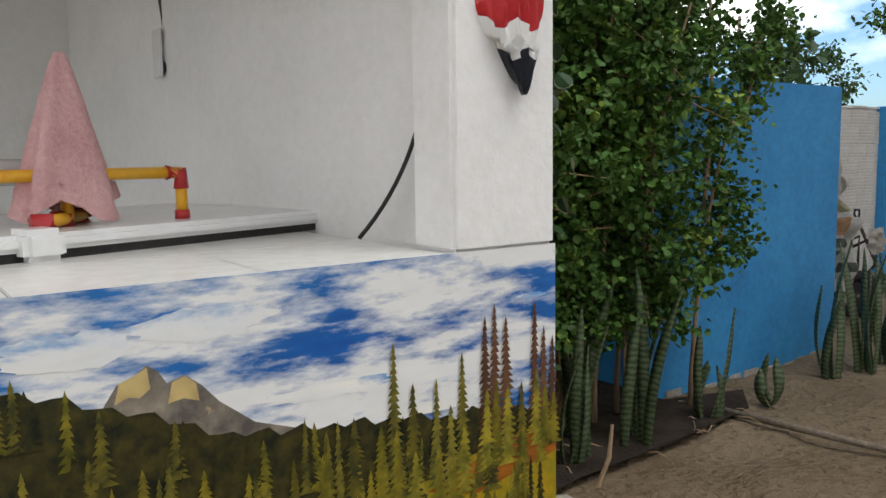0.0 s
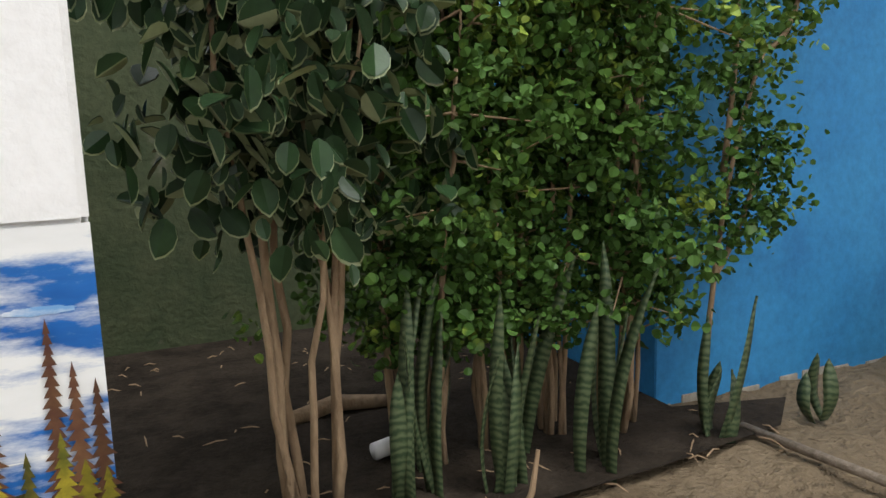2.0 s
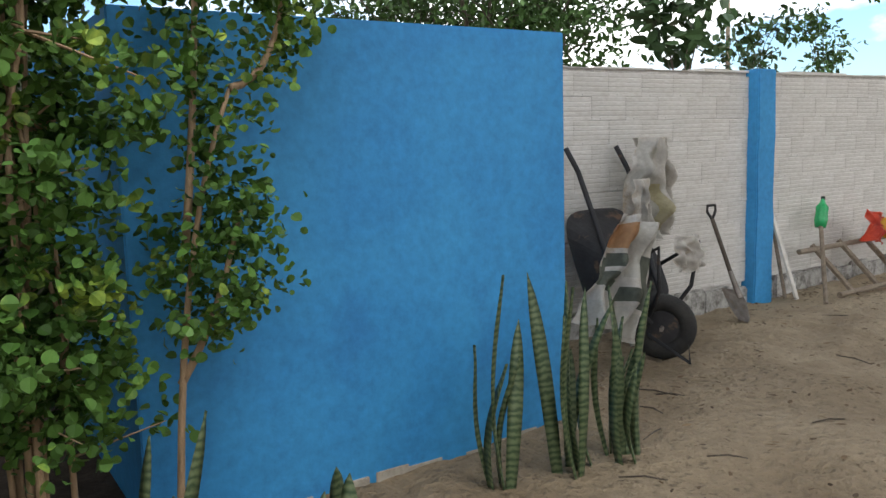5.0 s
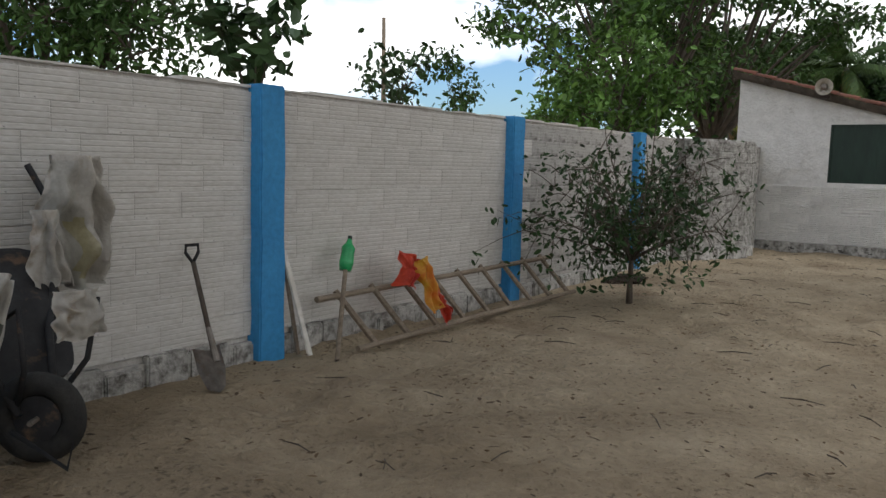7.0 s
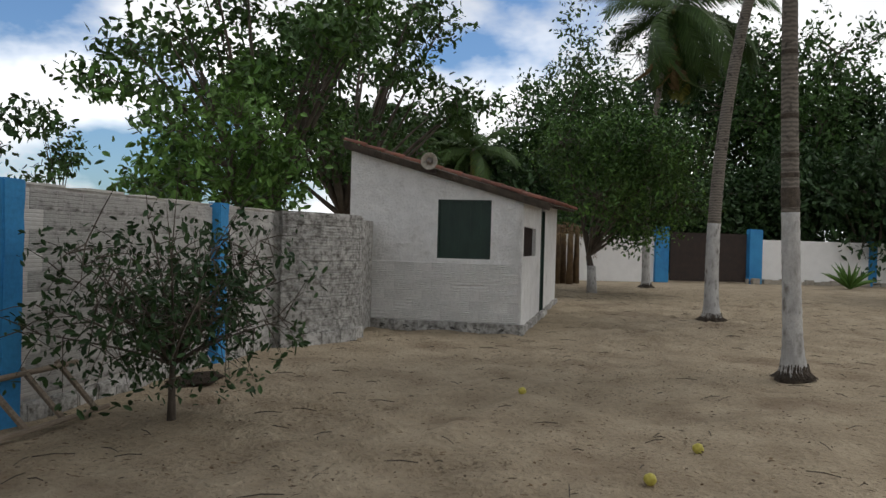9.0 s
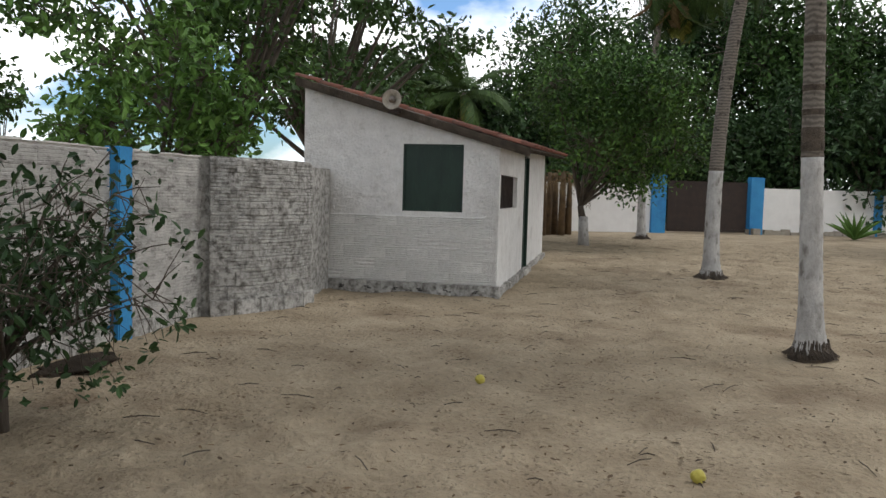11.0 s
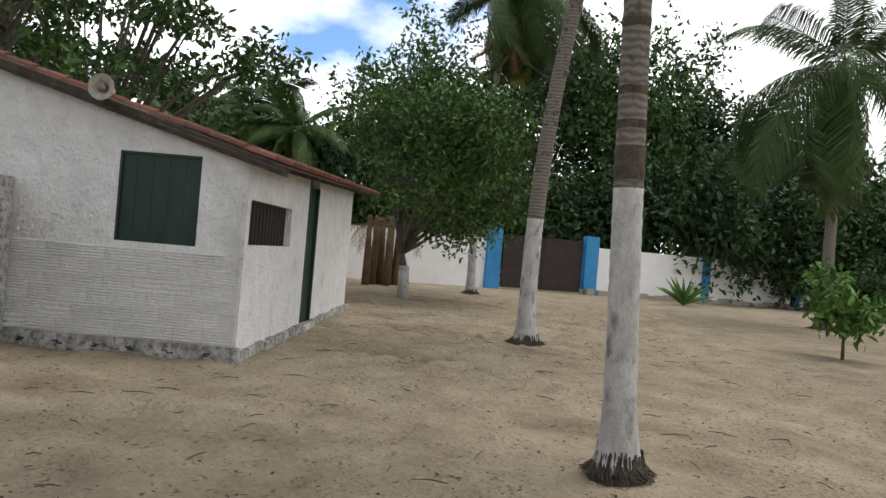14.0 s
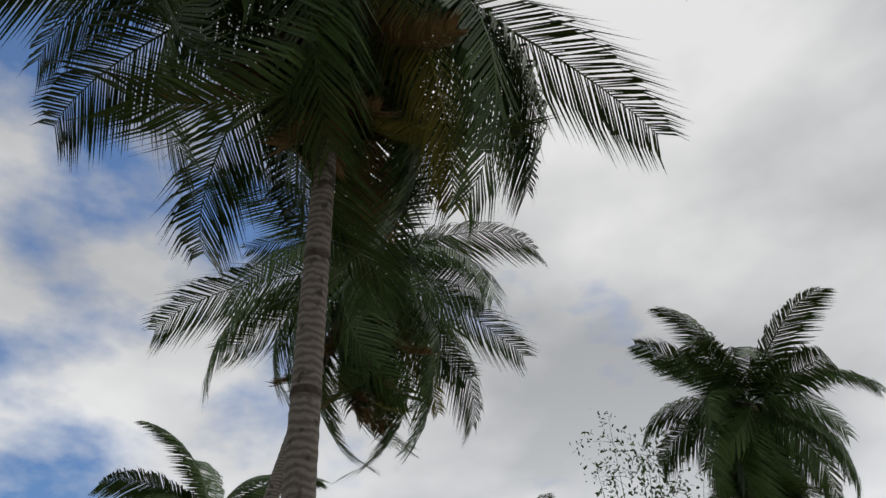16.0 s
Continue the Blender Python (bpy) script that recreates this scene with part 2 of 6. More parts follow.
M["sack"] = mat("plastic_sack", (0.52, 0.49, 0.44), (0.70, 0.67, 0.62), 5, 0.6, 0.4, 25, c=(0.38, 0.27, 0.14), c_scale=3.5, c_at=(0.58, 0.72))
M["red"] = mat("red_wrapper", (0.55, 0.04, 0.03), (0.68, 0.09, 0.04), 5, 0.35, 0.2)
M["orange"] = mat("orange_wrapper", (0.72, 0.22, 0.03), (0.75, 0.48, 0.06), 7, 0.35, 0.2)
M["bottle"] = mat("green_bottle", (0.02, 0.30, 0.10), (0.04, 0.42, 0.15), 6, 0.15, 0.1)
M["bark"] = mat("bark", (0.26, 0.175, 0.105), (0.40, 0.28, 0.17), 9, 0.9, 0.7, 45, stretch=(1, 1, 0.4))
M["darkbark"] = mat("dark_bark", (0.06, 0.048, 0.038), (0.11, 0.09, 0.07), 6, 0.9, 0.8, 30, stretch=(1, 1, 0.4))
M["limewash"] = mat("limewashed_bark", (0.33, 0.32, 0.305), (0.47, 0.46, 0.44), 5, 0.92, 0.8, 26, c=(0.17, 0.16, 0.145), c_scale=6.5, c_at=(0.54, 0.66), stretch=(1, 1, 0.55))
M["palmbark"] = banded("palm_bark", (0.20, 0.175, 0.15), (0.10, 0.086, 0.07), 5.0, 0.92)
specks(M["palmbark"], 9.0, 0.74, 0.84, (0.035, 0.03, 0.025), 0.85)
M["fibre"] = mat("root_fibre", (0.05, 0.038, 0.03), (0.10, 0.08, 0.06), 12, 0.95, 1.0, 50)
M["frond"] = mat("palm_leaflet", (0.035, 0.066, 0.018), (0.06, 0.10, 0.028), 1.5, 0.5, 0, 20, island=0.35, spec=0.15)
M["frond_y"] = mat("yellowing_leaflet", (0.14, 0.15, 0.03), (0.22, 0.21, 0.06), 1.5, 0.55, 0, 20, island=0.35, spec=0.15)
M["frond_dry"] = mat("dry_leaflet", (0.13, 0.085, 0.04), (0.2, 0.14, 0.07), 1.5, 0.8, 0, 20, island=0.3, spec=0.15)
M["stalk"] = mat("palm_stalk", (0.14, 0.15, 0.05), (0.20, 0.19, 0.08), 4, 0.6, 0.1)
M["leaf"] = mat("tree_leaf", (0.035, 0.075, 0.02), (0.06, 0.115, 0.03), 0.8, 0.5, 0, 20, island=0.45, spec=0.15)
M["leaf_l"] = mat("light_leaf", (0.065, 0.14, 0.03), (0.11, 0.20, 0.045), 0.8, 0.5, 0, 20, island=0.4, spec=0.15)
M["leaf_d"] = mat("dark_leaf", (0.025, 0.052, 0.02), (0.042, 0.08, 0.027), 0.8, 0.45, 0, 20, island=0.4, spec=0.15)
M["hedge"] = mat("round_leaf", (0.045, 0.10, 0.02), (0.08, 0.16, 0.03), 1.3, 0.45, 0, 20, island=0.4, c=(0.24, 0.32, 0.05), c_scale=3.0, c_at=(0.56, 0.66), spec=0.15)
M["fiddle"] = mat("broad_leaf", (0.016, 0.04, 0.015), (0.03, 0.062, 0.022), 4, 0.4, 0.1, 25, island=0.3, spec=0.25)
M["margin"] = mat("pale_leaf_margin", (0.2, 0.24, 0.11), (0.3, 0.33, 0.18), 6, 0.5, 0, 20, island=0.2)
M["snake"] = banded("snake_plant_leaf", (0.03, 0.06, 0.025), (0.12, 0.15, 0.075), 10.0, 0.45)
M["litter"] = mat("leaf_litter", (0.07, 0.045, 0.025), (0.14, 0.09, 0.045), 3, 0.9, 0, 20, island=0.5)
M["yellow"] = mat("yellow_fruit", (0.42, 0.36, 0.06), (0.52, 0.46, 0.10), 9, 0.5, 0.2)
M["counter"] = mat("pale_tile", (0.66, 0.65, 0.62), (0.72, 0.71, 0.68), 2, 0.25, 0.03, 20)
M["slab"] = mat("white_enamel", (0.78, 0.78, 0.77), (0.82, 0.82, 0.81), 2, 0.2, 0.02, 20)
M["pvc_y"] = mat("yellow_pipe", (0.72, 0.36, 0.02), (0.78, 0.42, 0.03), 5, 0.35, 0.05)
M["pvc_r"] = mat("red_joint", (0.40, 0.02, 0.025), (0.48, 0.03, 0.03), 5, 0.35, 0.05)
M["pink"] = mat("pink_towel", (0.62, 0.34, 0.34), (0.72, 0.44, 0.43), 8, 0.95, 0.6, 90)
M["cable"] = mat("black_cable", (0.01, 0.01, 0.01), (0.02, 0.02, 0.02), 5, 0.5, 0)
M["stone"] = mat("pale_stone", (0.30, 0.27, 0.22), (0.42, 0.38, 0.32), 6, 0.95, 0.6, 30)
# printed mural tones
M["m_sky"] = mat("printed_sky", (0.008, 0.075, 0.32), (0.03, 0.2, 0.5), 1.8, 0.3, 0, 20, c=(0.78, 0.78, 0.76), c_scale=3.6, c_at=(0.46, 0.56), stretch=(0.45, 1, 1.7))
M["m_cloud"] = mat("printed_cloud", (0.84, 0.82, 0.76), (0.70, 0.73, 0.76), 7, 0.3, 0, 20, c=(0.16, 0.34, 0.60), c_scale=8, c_at=(0.5, 0.64), stretch=(0.5, 1, 1.6))
M["m_rock"] = mat("printed_rock", (0.10, 0.09, 0.08), (0.30, 0.26, 0.20), 14, 0.3, 0, 40, c=(0.55, 0.42, 0.2), c_scale=9, c_at=(0.6, 0.65))
M["m_hill"] = mat("printed_hill", (0.010, 0.014, 0.008), (0.06, 0.05, 0.012), 26, 0.3, 0, 60)
M["m_fir"] = mat("printed_fir", (0.045, 0.05, 0.016), (0.19, 0.155, 0.02), 24, 0.3, 0, 90, island=0.4)
M["m_firr"] = mat("printed_red_fir", (0.075, 0.03, 0.02), (0.12, 0.06, 0.03), 30, 0.3, 0, 90, island=0.3)
M["m_lit"] = mat("printed_sunlit_rock", (0.62, 0.48, 0.2), (0.42, 0.3, 0.13), 30, 0.3, 0, 60)
M["m_firl"] = mat("printed_lit_fir", (0.07, 0.075, 0.012), (0.26, 0.21, 0.02), 20, 0.3, 0, 90, island=0.4)
M["m_gold"] = mat("printed_gold", (0.42, 0.26, 0.01), (0.25, 0.22, 0.015), 18, 0.3, 0, 60)
M["m_rust"] = mat("printed_rust", (0.40, 0.13, 0.015), (0.22, 0.07, 0.01), 10, 0.3, 0, 60, stretch=(0.5, 1, 2))

# ---------- building helpers ----------


def finish(bm, name, smooth=False):
    me = bpy.data.meshes.new(name)
    bm.to_mesh(me)
    bm.free()
    if smooth:
        for poly in me.polygons:
            poly.use_smooth = True
    return me


def link(name, me, material, parent=None, m=None, label="", kind="", category=""):
    ob = new(name, me)
    if material and not me.materials:
        me.materials.append(material)
    if parent:
        ob.parent = parent
    if m is not None:
        ob.matrix_basis = m
    return tagged(ob, label, category, "", kind)


def part(name, bm, material, parent, label="", smooth=False, m=None, kind=""):
    return link(name, finish(bm, name, smooth), material, parent, m, label, kind)


def thing(name, m, label, category, group="", kind=""):
    ob = new(name)
    ob.empty_display_size = 0.1
    ob.matrix_basis = m
    return tagged(ob, label, category, group, kind)


def structure(name, bm, material, label, category="wall", m=None, smooth=False):
    return link(name, finish(bm, name, smooth), material, None, FR if m is None else m, label, "structure", category)


def box(bm, lo, hi, bevel=0.0, m=None):
    r = bmesh.ops.create_cube(bm, size=1)
    v = r["verts"]
    for q in v:
        q.co = Vector([(lo[i] + hi[i]) / 2 + q.co[i] * (hi[i] - lo[i]) for i in range(3)])
    if bevel:
        e = list({e for q in v for e in q.link_edges})
        v = [x for x in bmesh.ops.bevel(bm, geom=e, offset=bevel, segments=2, affect="EDGES")["verts"]]
    if m is not None:
        bmesh.ops.transform(bm, matrix=m, verts=list(v))
    return bm


def B(lo, hi, bevel=0.0):
    return box(bmesh.new(), lo, hi, bevel)


def tube(pts, radii, sides=8, bm=None, cap=True):
    """A tapered tube through points."""
    bm = bm or bmesh.new()
    pts = [Vector(p) for p in pts]
    if isinstance(radii, (int, float)):
        radii = [radii] * len(pts)
    rings = []
    for i, p in enumerate(pts):
        d = (pts[min(i + 1, len(pts) - 1)] - pts[max(i - 1, 0)]).normalized()
        ref = Vector((1, 0, 0)) if abs(d.x) < 0.8 else Vector((0, 1, 0))
        s = d.cross(ref).normalized()
        t = d.cross(s)
        rings.append([bm.verts.new(p + (s * math.cos(a) + t * math.sin(a)) * radii[i]) for a in [2 * math.pi * k / sides for k in range(sides)]])
    for a, b in zip(rings, rings[1:]):
        for k in range(sides):
            bm.faces.new((a[k], a[(k + 1) % sides], b[(k + 1) % sides], b[k]))
    if cap:
        bm.faces.new(rings[0][::-1])
        bm.faces.new(rings[-1])
    return bm


def bez(a, b, c, n=8):
    a, b, c = Vector(a), Vector(b), Vector(c)
    return [a * (1 - t) ** 2 + b * 2 * t * (1 - t) + c * t * t for t in [i / n for i in range(n + 1)]]


def leaf_cloud(name, centres, count, spread, size, rng, droop=0.3, width=0.45, rounded=False):
    """Many folded leaves round the given centres, as one mesh of separate islands."""
    centres = np.asarray(centres, float)
    k = len(centres)
    n = k * count
    base = np.repeat(centres, count, 0) + rng.normal(0, 1, (n, 3)) * np.asarray(spread)
    d = rng.normal(0, 1, (n, 3))
    d[:, 2] -= droop
    d /= np.linalg.norm(d, axis=1)[:, None]
    up = rng.normal(0, 1, (n, 3)) + np.array([0, 0, 1.2])
    s = np.cross(d, up)
    s /= np.linalg.norm(s, axis=1)[:, None] + 1e-9
    nn = np.cross(s, d)
    ln = size * rng.uniform(0.6, 1.35, (n, 1))
    w = ln * width
    prof = ((.0, .0, .0), (.12, .32, .1), (.38, .5, .14), (.66, .47, .1), (.88, .27, .02), (1.0, .0, -.12)) if rounded else ((.0, .0, .0), (.35, .5, .12), (.75, .42, .08), (1.0, .0, -.12))
    k1 = len(prof)
    nv = 2 * k1 - 2
    v = np.empty((n, nv, 3))
    for i, (f, g, h) in enumerate(prof):
        mid = base + d * ln * f + nn * w * h
        v[:, i] = mid + s * w * g
        if 0 < i < k1 - 1:
            v[:, nv - i] = mid - s * w * g
    idx = np.arange(n)[:, None] * nv
    f = np.concatenate([idx + np.array(range(k1)), idx + np.array([0] + list(range(k1 - 1, nv)))], 0)
    me = bpy.data.meshes.new(name)
    me.from_pydata(v.reshape(-1, 3).tolist(), [], f.tolist())
    return me


def crown_points(rng, n, centre, radii, clumps=9, clump_r=0.42):
    """Points gathered in uneven clumps inside an ellipsoid, with gaps between."""
    c = rng.normal(0, 1, (clumps, 3))
    c /= np.linalg.norm(c, axis=1)[:, None]
    c *= rng.uniform(0.35, 0.85, (clumps, 1))
    pick = rng.integers(0, clumps, n)
    p = rng.normal(0, 1, (n, 3))
    p /= np.linalg.norm(p, axis=1)[:, None]
    p = c[pick] + p * clump_r * rng.uniform(0.45, 1, (n, 1))
    return np.asarray(centre) + p * np.asarray(radii), np.asarray(centre) + c * np.asarray(radii)


def leafy_tree(name, u, n, height, spread, seed, label, category="tree", group="", leaf=0.16, twigs=260, per=14, trunk_r=0.16, low=0.4,
               clumps=14, bark="darkbark", leaves="leaf", clump_r=0.4, paint=0.0, squash=1.0, tr_spread=0.16, light="", shift=(0, 0)):
    rng = np.random.default_rng(seed)
    ob = thing(name, L(u, n), label, category, group)
    zc = height * (1 + low) / 2
    rz = height * (1 - low) / 2 * 1.05
    pts, cl = crown_points(rng, twigs, (shift[0], shift[1], zc), (spread, spread * squash, rz), clumps, clump_r)
    fork = Vector((rng.uniform(-0.2, 0.2), rng.uniform(-0.2, 0.2), height * low * 0.75))
    bm = tube(bez((0, 0, -0.1), (rng.uniform(-.15, .15), rng.uniform(-.15, .15), fork.z * 0.5), fork, 6), [trunk_r * (1.35 - 0.6 * i / 6) for i in range(7)], 9)
    part("trunk", bm, M[bark], ob, smooth=True)
    if paint:
        bm = tube([(0, 0, -0.05), (fork.x * 0.3, fork.y * 0.3, paint)], [trunk_r * 1.42, trunk_r * 1.12], 10)
        part("painted_foot", bm, M["limewash"], ob, "whitewashed foot of the trunk", smooth=True)
    for q in cl:
        q = Vector(q)
        mid = fork.lerp(q, 0.5) + Vector((0, 0, 0.12 * height * rng.uniform(-.3, 1)))
        part("limb", tube(bez(fork, mid, q, 6), [trunk_r * (0.5 - 0.42 * i / 6) for i in range(7)], 6), M[bark], ob, smooth=True)
    bm = bmesh.new()
    for q in pts[::3]:
        q = Vector(q)
        near = min((Vector(x) for x in cl), key=lambda x: (x - q).length)
        tube([near, near.lerp(q, 0.55) + Vector((0, 0, .06)), q], [trunk_r * 0.13, trunk_r * 0.07, 0.006], 4, bm, False)
    part("fine_branching", bm, M[bark], ob, kind="stuff")
    half = int(len(pts) * 0.7) if light else len(pts)
    link("crown", leaf_cloud("crown", pts[:half], per, tr_spread, leaf, rng), M[leaves], ob, kind="stuff")
    if light:
        link("young_leaves", leaf_cloud("young_leaves", pts[half:], per, tr_spread, leaf, rng), M[light], ob, kind="stuff")
    return ob


def frond_mesh(rng, length, leaflets, droop, width, name="frond", lw=0.021):
    """A palm frond along +x that arches and falls, with hanging leaflets on both sides."""
    n = 14
    pts = []
    ang = radians(rng.uniform(-2, 8))
    p = np.array([0.0, 0.0, 0.0])
    for i in range(n + 1):
        pts.append(p.copy())
        ang -= droop * (0.4 + 1.2 * i / n) / n
        p = p + np.array([math.cos(ang), 0, math.sin(ang)]) * length / n
    pts = np.array(pts)
    V, F = [], []
    for i in range(n):
        r0, r1 = 0.028 * (1 - i / (n + 1)), 0.028 * (1 - (i + 1) / (n + 1))
        b = len(V)
        for q, r in ((pts[i], r0), (pts[i + 1], r1)):
            V += [q + np.array([0, r, 0]), q + np.array([0, -r, 0]), q + np.array([0, 0, -r * 1.3])]
        F += [(b, b + 1, b + 4, b + 3), (b + 1, b + 2, b + 5, b + 4), (b + 2, b, b + 3, b + 5)]
    nr = len(F)
    for side in (-1, 1):
        for k in range(leaflets):
            t = 0.07 + 0.93 * (k + rng.uniform(-.3, .3)) / leaflets
            x = min(max(t, 0), 0.999) * n
            i = int(x)
            q = pts[i] + (pts[i + 1] - pts[i]) * (x - i)
            tan = pts[i + 1] - pts[i]
            tan /= np.linalg.norm(tan)
            ll = width * (0.45 + 1.1 * math.sin(math.pi * min(1, 0.12 + 0.86 * t)) ** 0.8) * rng.uniform(0.8, 1.1) * 0.72
            d = np.array([0, side * 0.8, 0]) + tan * (0.55 + 0.25 * t) + np.array([0, 0, -0.28 - rng.uniform(0, .25)])
            d /= np.linalg.norm(d)
            d2 = d + np.array([0, 0, -0.75 - rng.uniform(0, .5)])
            d2 /= np.linalg.norm(d2)
            w = tan * lw
            a = q + d * ll * 0.55
            e = a + d2 * ll * 0.5
            b = len(V)
            V += [q + w * .6, q - w * .6, a - w, a + w, e]
            F += [(b, b + 1, b + 2, b + 3), (b + 3, b + 2, b + 4)]
    me = bpy.data.meshes.new(name)
    me.from_pydata([tuple(v) for v in V], [], F)
    return me


def coconut_palm(u, n, top, label, seed, trunk_r=0.16, fronds=20, length=3.2, paint=2.2, bend=(0, 0), leaflets=52, ring=True, group="coconut palms", dry=3, up=1.25, low=-0.75, lw=0.021, turn=0.0, extra=(), skirt=0):
    """Ringed trunk with a swollen, rooty foot and limewash below; crown of fronds from upright to hanging."""
    rng = np.random.default_rng(seed)
    ob = thing("coconut_palm", L(u, n), label, "palm tree", group)
    tp = Vector(top)
    SEG = 150
    path = bez((0, 0, -0.1), (bend[0], bend[1], tp.z * 0.5), tp, SEG)
    rad = []
    for i, p in enumerate(path):
        r = trunk_r * (1.0 - 0.4 * i / SEG) + trunk_r * 0.75 * math.exp(-max(p.z, 0) / 0.22)
        rad.append(r * (1 + 0.022 * (1 if i % 2 else -1) + 0.02 * noise.noise(Vector((seed, i * 0.3, 0)))))
    kp = max(1, min(SEG - 1, int(SEG * paint / tp.z)))
    if paint:
        part("painted_foot", tube(path[1:kp + 1], rad[1:kp + 1], 16), M["limewash"], ob, "whitewashed lower trunk", smooth=True)
        part("root_boss", tube(path[:3], [rad[i] * (1.1 - .03 * i) for i in range(3)], 16), M["fibre"], ob, "dark swollen foot of matted roots", smooth=True)
    else:
        kp = 0
    part("trunk", tube(path[kp:], rad[kp:], 16), M["palmbark"], ob, smooth=True)
    bm = bmesh.new()
    for k in range(230):
        a = rng.uniform(0, 6.28)
        z0 = rng.uniform(.02, .2)
        r0 = trunk_r * (1 + .75 * math.exp(-z0 / .22)) * 1.0
        r1 = rad[0] * rng.uniform(1.0, 1.45)
        tube([(math.cos(a) * r0, math.sin(a) * r0, z0), (math.cos(a) * r0 * 1.1, math.sin(a) * r0 * 1.1, z0 * .5), (math.cos(a + .2) * r1, math.sin(a + .2) * r1, 0.0)],
             [0.007, 0.009, 0.003], 4, bm)
    part("root_mat", bm, M["fibre"], ob, "dark fibrous roots spreading at the foot", kind="stuff")
    if ring:
        for zr in (0.245, 0.25, 0.256, 0.262, 0.285, 0.31, 0.36, 0.45, 0.57):
            k = int(SEG * zr)
            part("scar_ring", tube([path[k], path[k + 1]], [rad[k] * 1.04, rad[k + 1] * 1.04], 16), M["fibre"], ob, "dark scarred band")
    grow = max(1.0, length / 3.6)
    kinds = [frond_mesh(rng, length, leaflets, dr, wd * grow, lw=lw) for dr, wd in ((1.15, .85), (1.55, .95), (1.9, .9))]
    yel = frond_mesh(rng, length * .9, leaflets, 1.7, .7, lw=lw)
    dryf = frond_mesh(rng, length * .75, leaflets, 1.2, .55, lw=lw)
    for me in kinds:
        me.materials.append(M["frond"])
    yel.materials.append(M["frond_y"])
    dryf.materials.append(M["frond_dry"])
    for k in range(fronds):
        f = (k + 0.5) / fronds
        el = up + (low - up) * f ** 0.85
        az = turn + k * 2.399 + rng.uniform(-.2, .2)
        me = kinds[0 if el > .7 else (1 if el > 0 else 2)]
        name = "frond"
        if f > 0.75 and k % 4 == 1:
            me, name = yel, "yellowing_frond"
        m = Matrix.Translation(tp) @ Matrix.Rotation(az, 4, "Z") @ Matrix.Rotation(-el, 4, "Y") @ Matrix.Rotation(rng.uniform(-.9, .9), 4, "X") @ Matrix.Scale(rng.uniform(.78, 1.1), 4)
        link(name, me, None, ob, m)
    for az, el, sc in extra:
        m = Matrix.Translation(tp) @ Matrix.Rotation(az, 4, "Z") @ Matrix.Rotation(-el, 4, "Y") @ Matrix.Rotation(rng.uniform(-.3, .3), 4, "X") @ Matrix.Scale(sc, 4)
        link("frond", kinds[1], None, ob, m)
    for k in range(skirt):
        m = Matrix.Translation(tp - Vector((0, 0, .2))) @ Matrix.Rotation(k * 2.399, 4, "Z") @ Matrix.Rotation(1.0 + .45 * rng.uniform(), 4, "Y") @ Matrix.Rotation(rng.uniform(-.6, .6), 4, "X") @ Matrix.Scale(rng.uniform(.5, .75), 4)
        link("hanging_frond", kinds[0], None, ob, m)
    for k in range(dry):
        m = Matrix.Translation(tp - Vector((0, 0, .15))) @ Matrix.Rotation(k * 2.1 + .5, 4, "Z") @ Matrix.Rotation(1.15 + .1 * k, 4, "Y")
        link("dry_frond", dryf, None, ob, m, "dry brown hanging frond")
    bm = bmesh.new()
    for k in range(9):
        a = k * 0.7
        bmesh.ops.create_uvsphere(bm, u_segments=10, v_segments=7, radius=0.11, matrix=Matrix.Translation(tp + Vector((math.cos(a) * .28, math.sin(a) * .28, -.25 - .09 * (k % 3)))) @ Matrix.Diagonal((1, 1, 1.25, 1)))
    part("coconut_bunch", bm, M["stalk"], ob, smooth=True)
    return ob

# ---------- the setting ----------


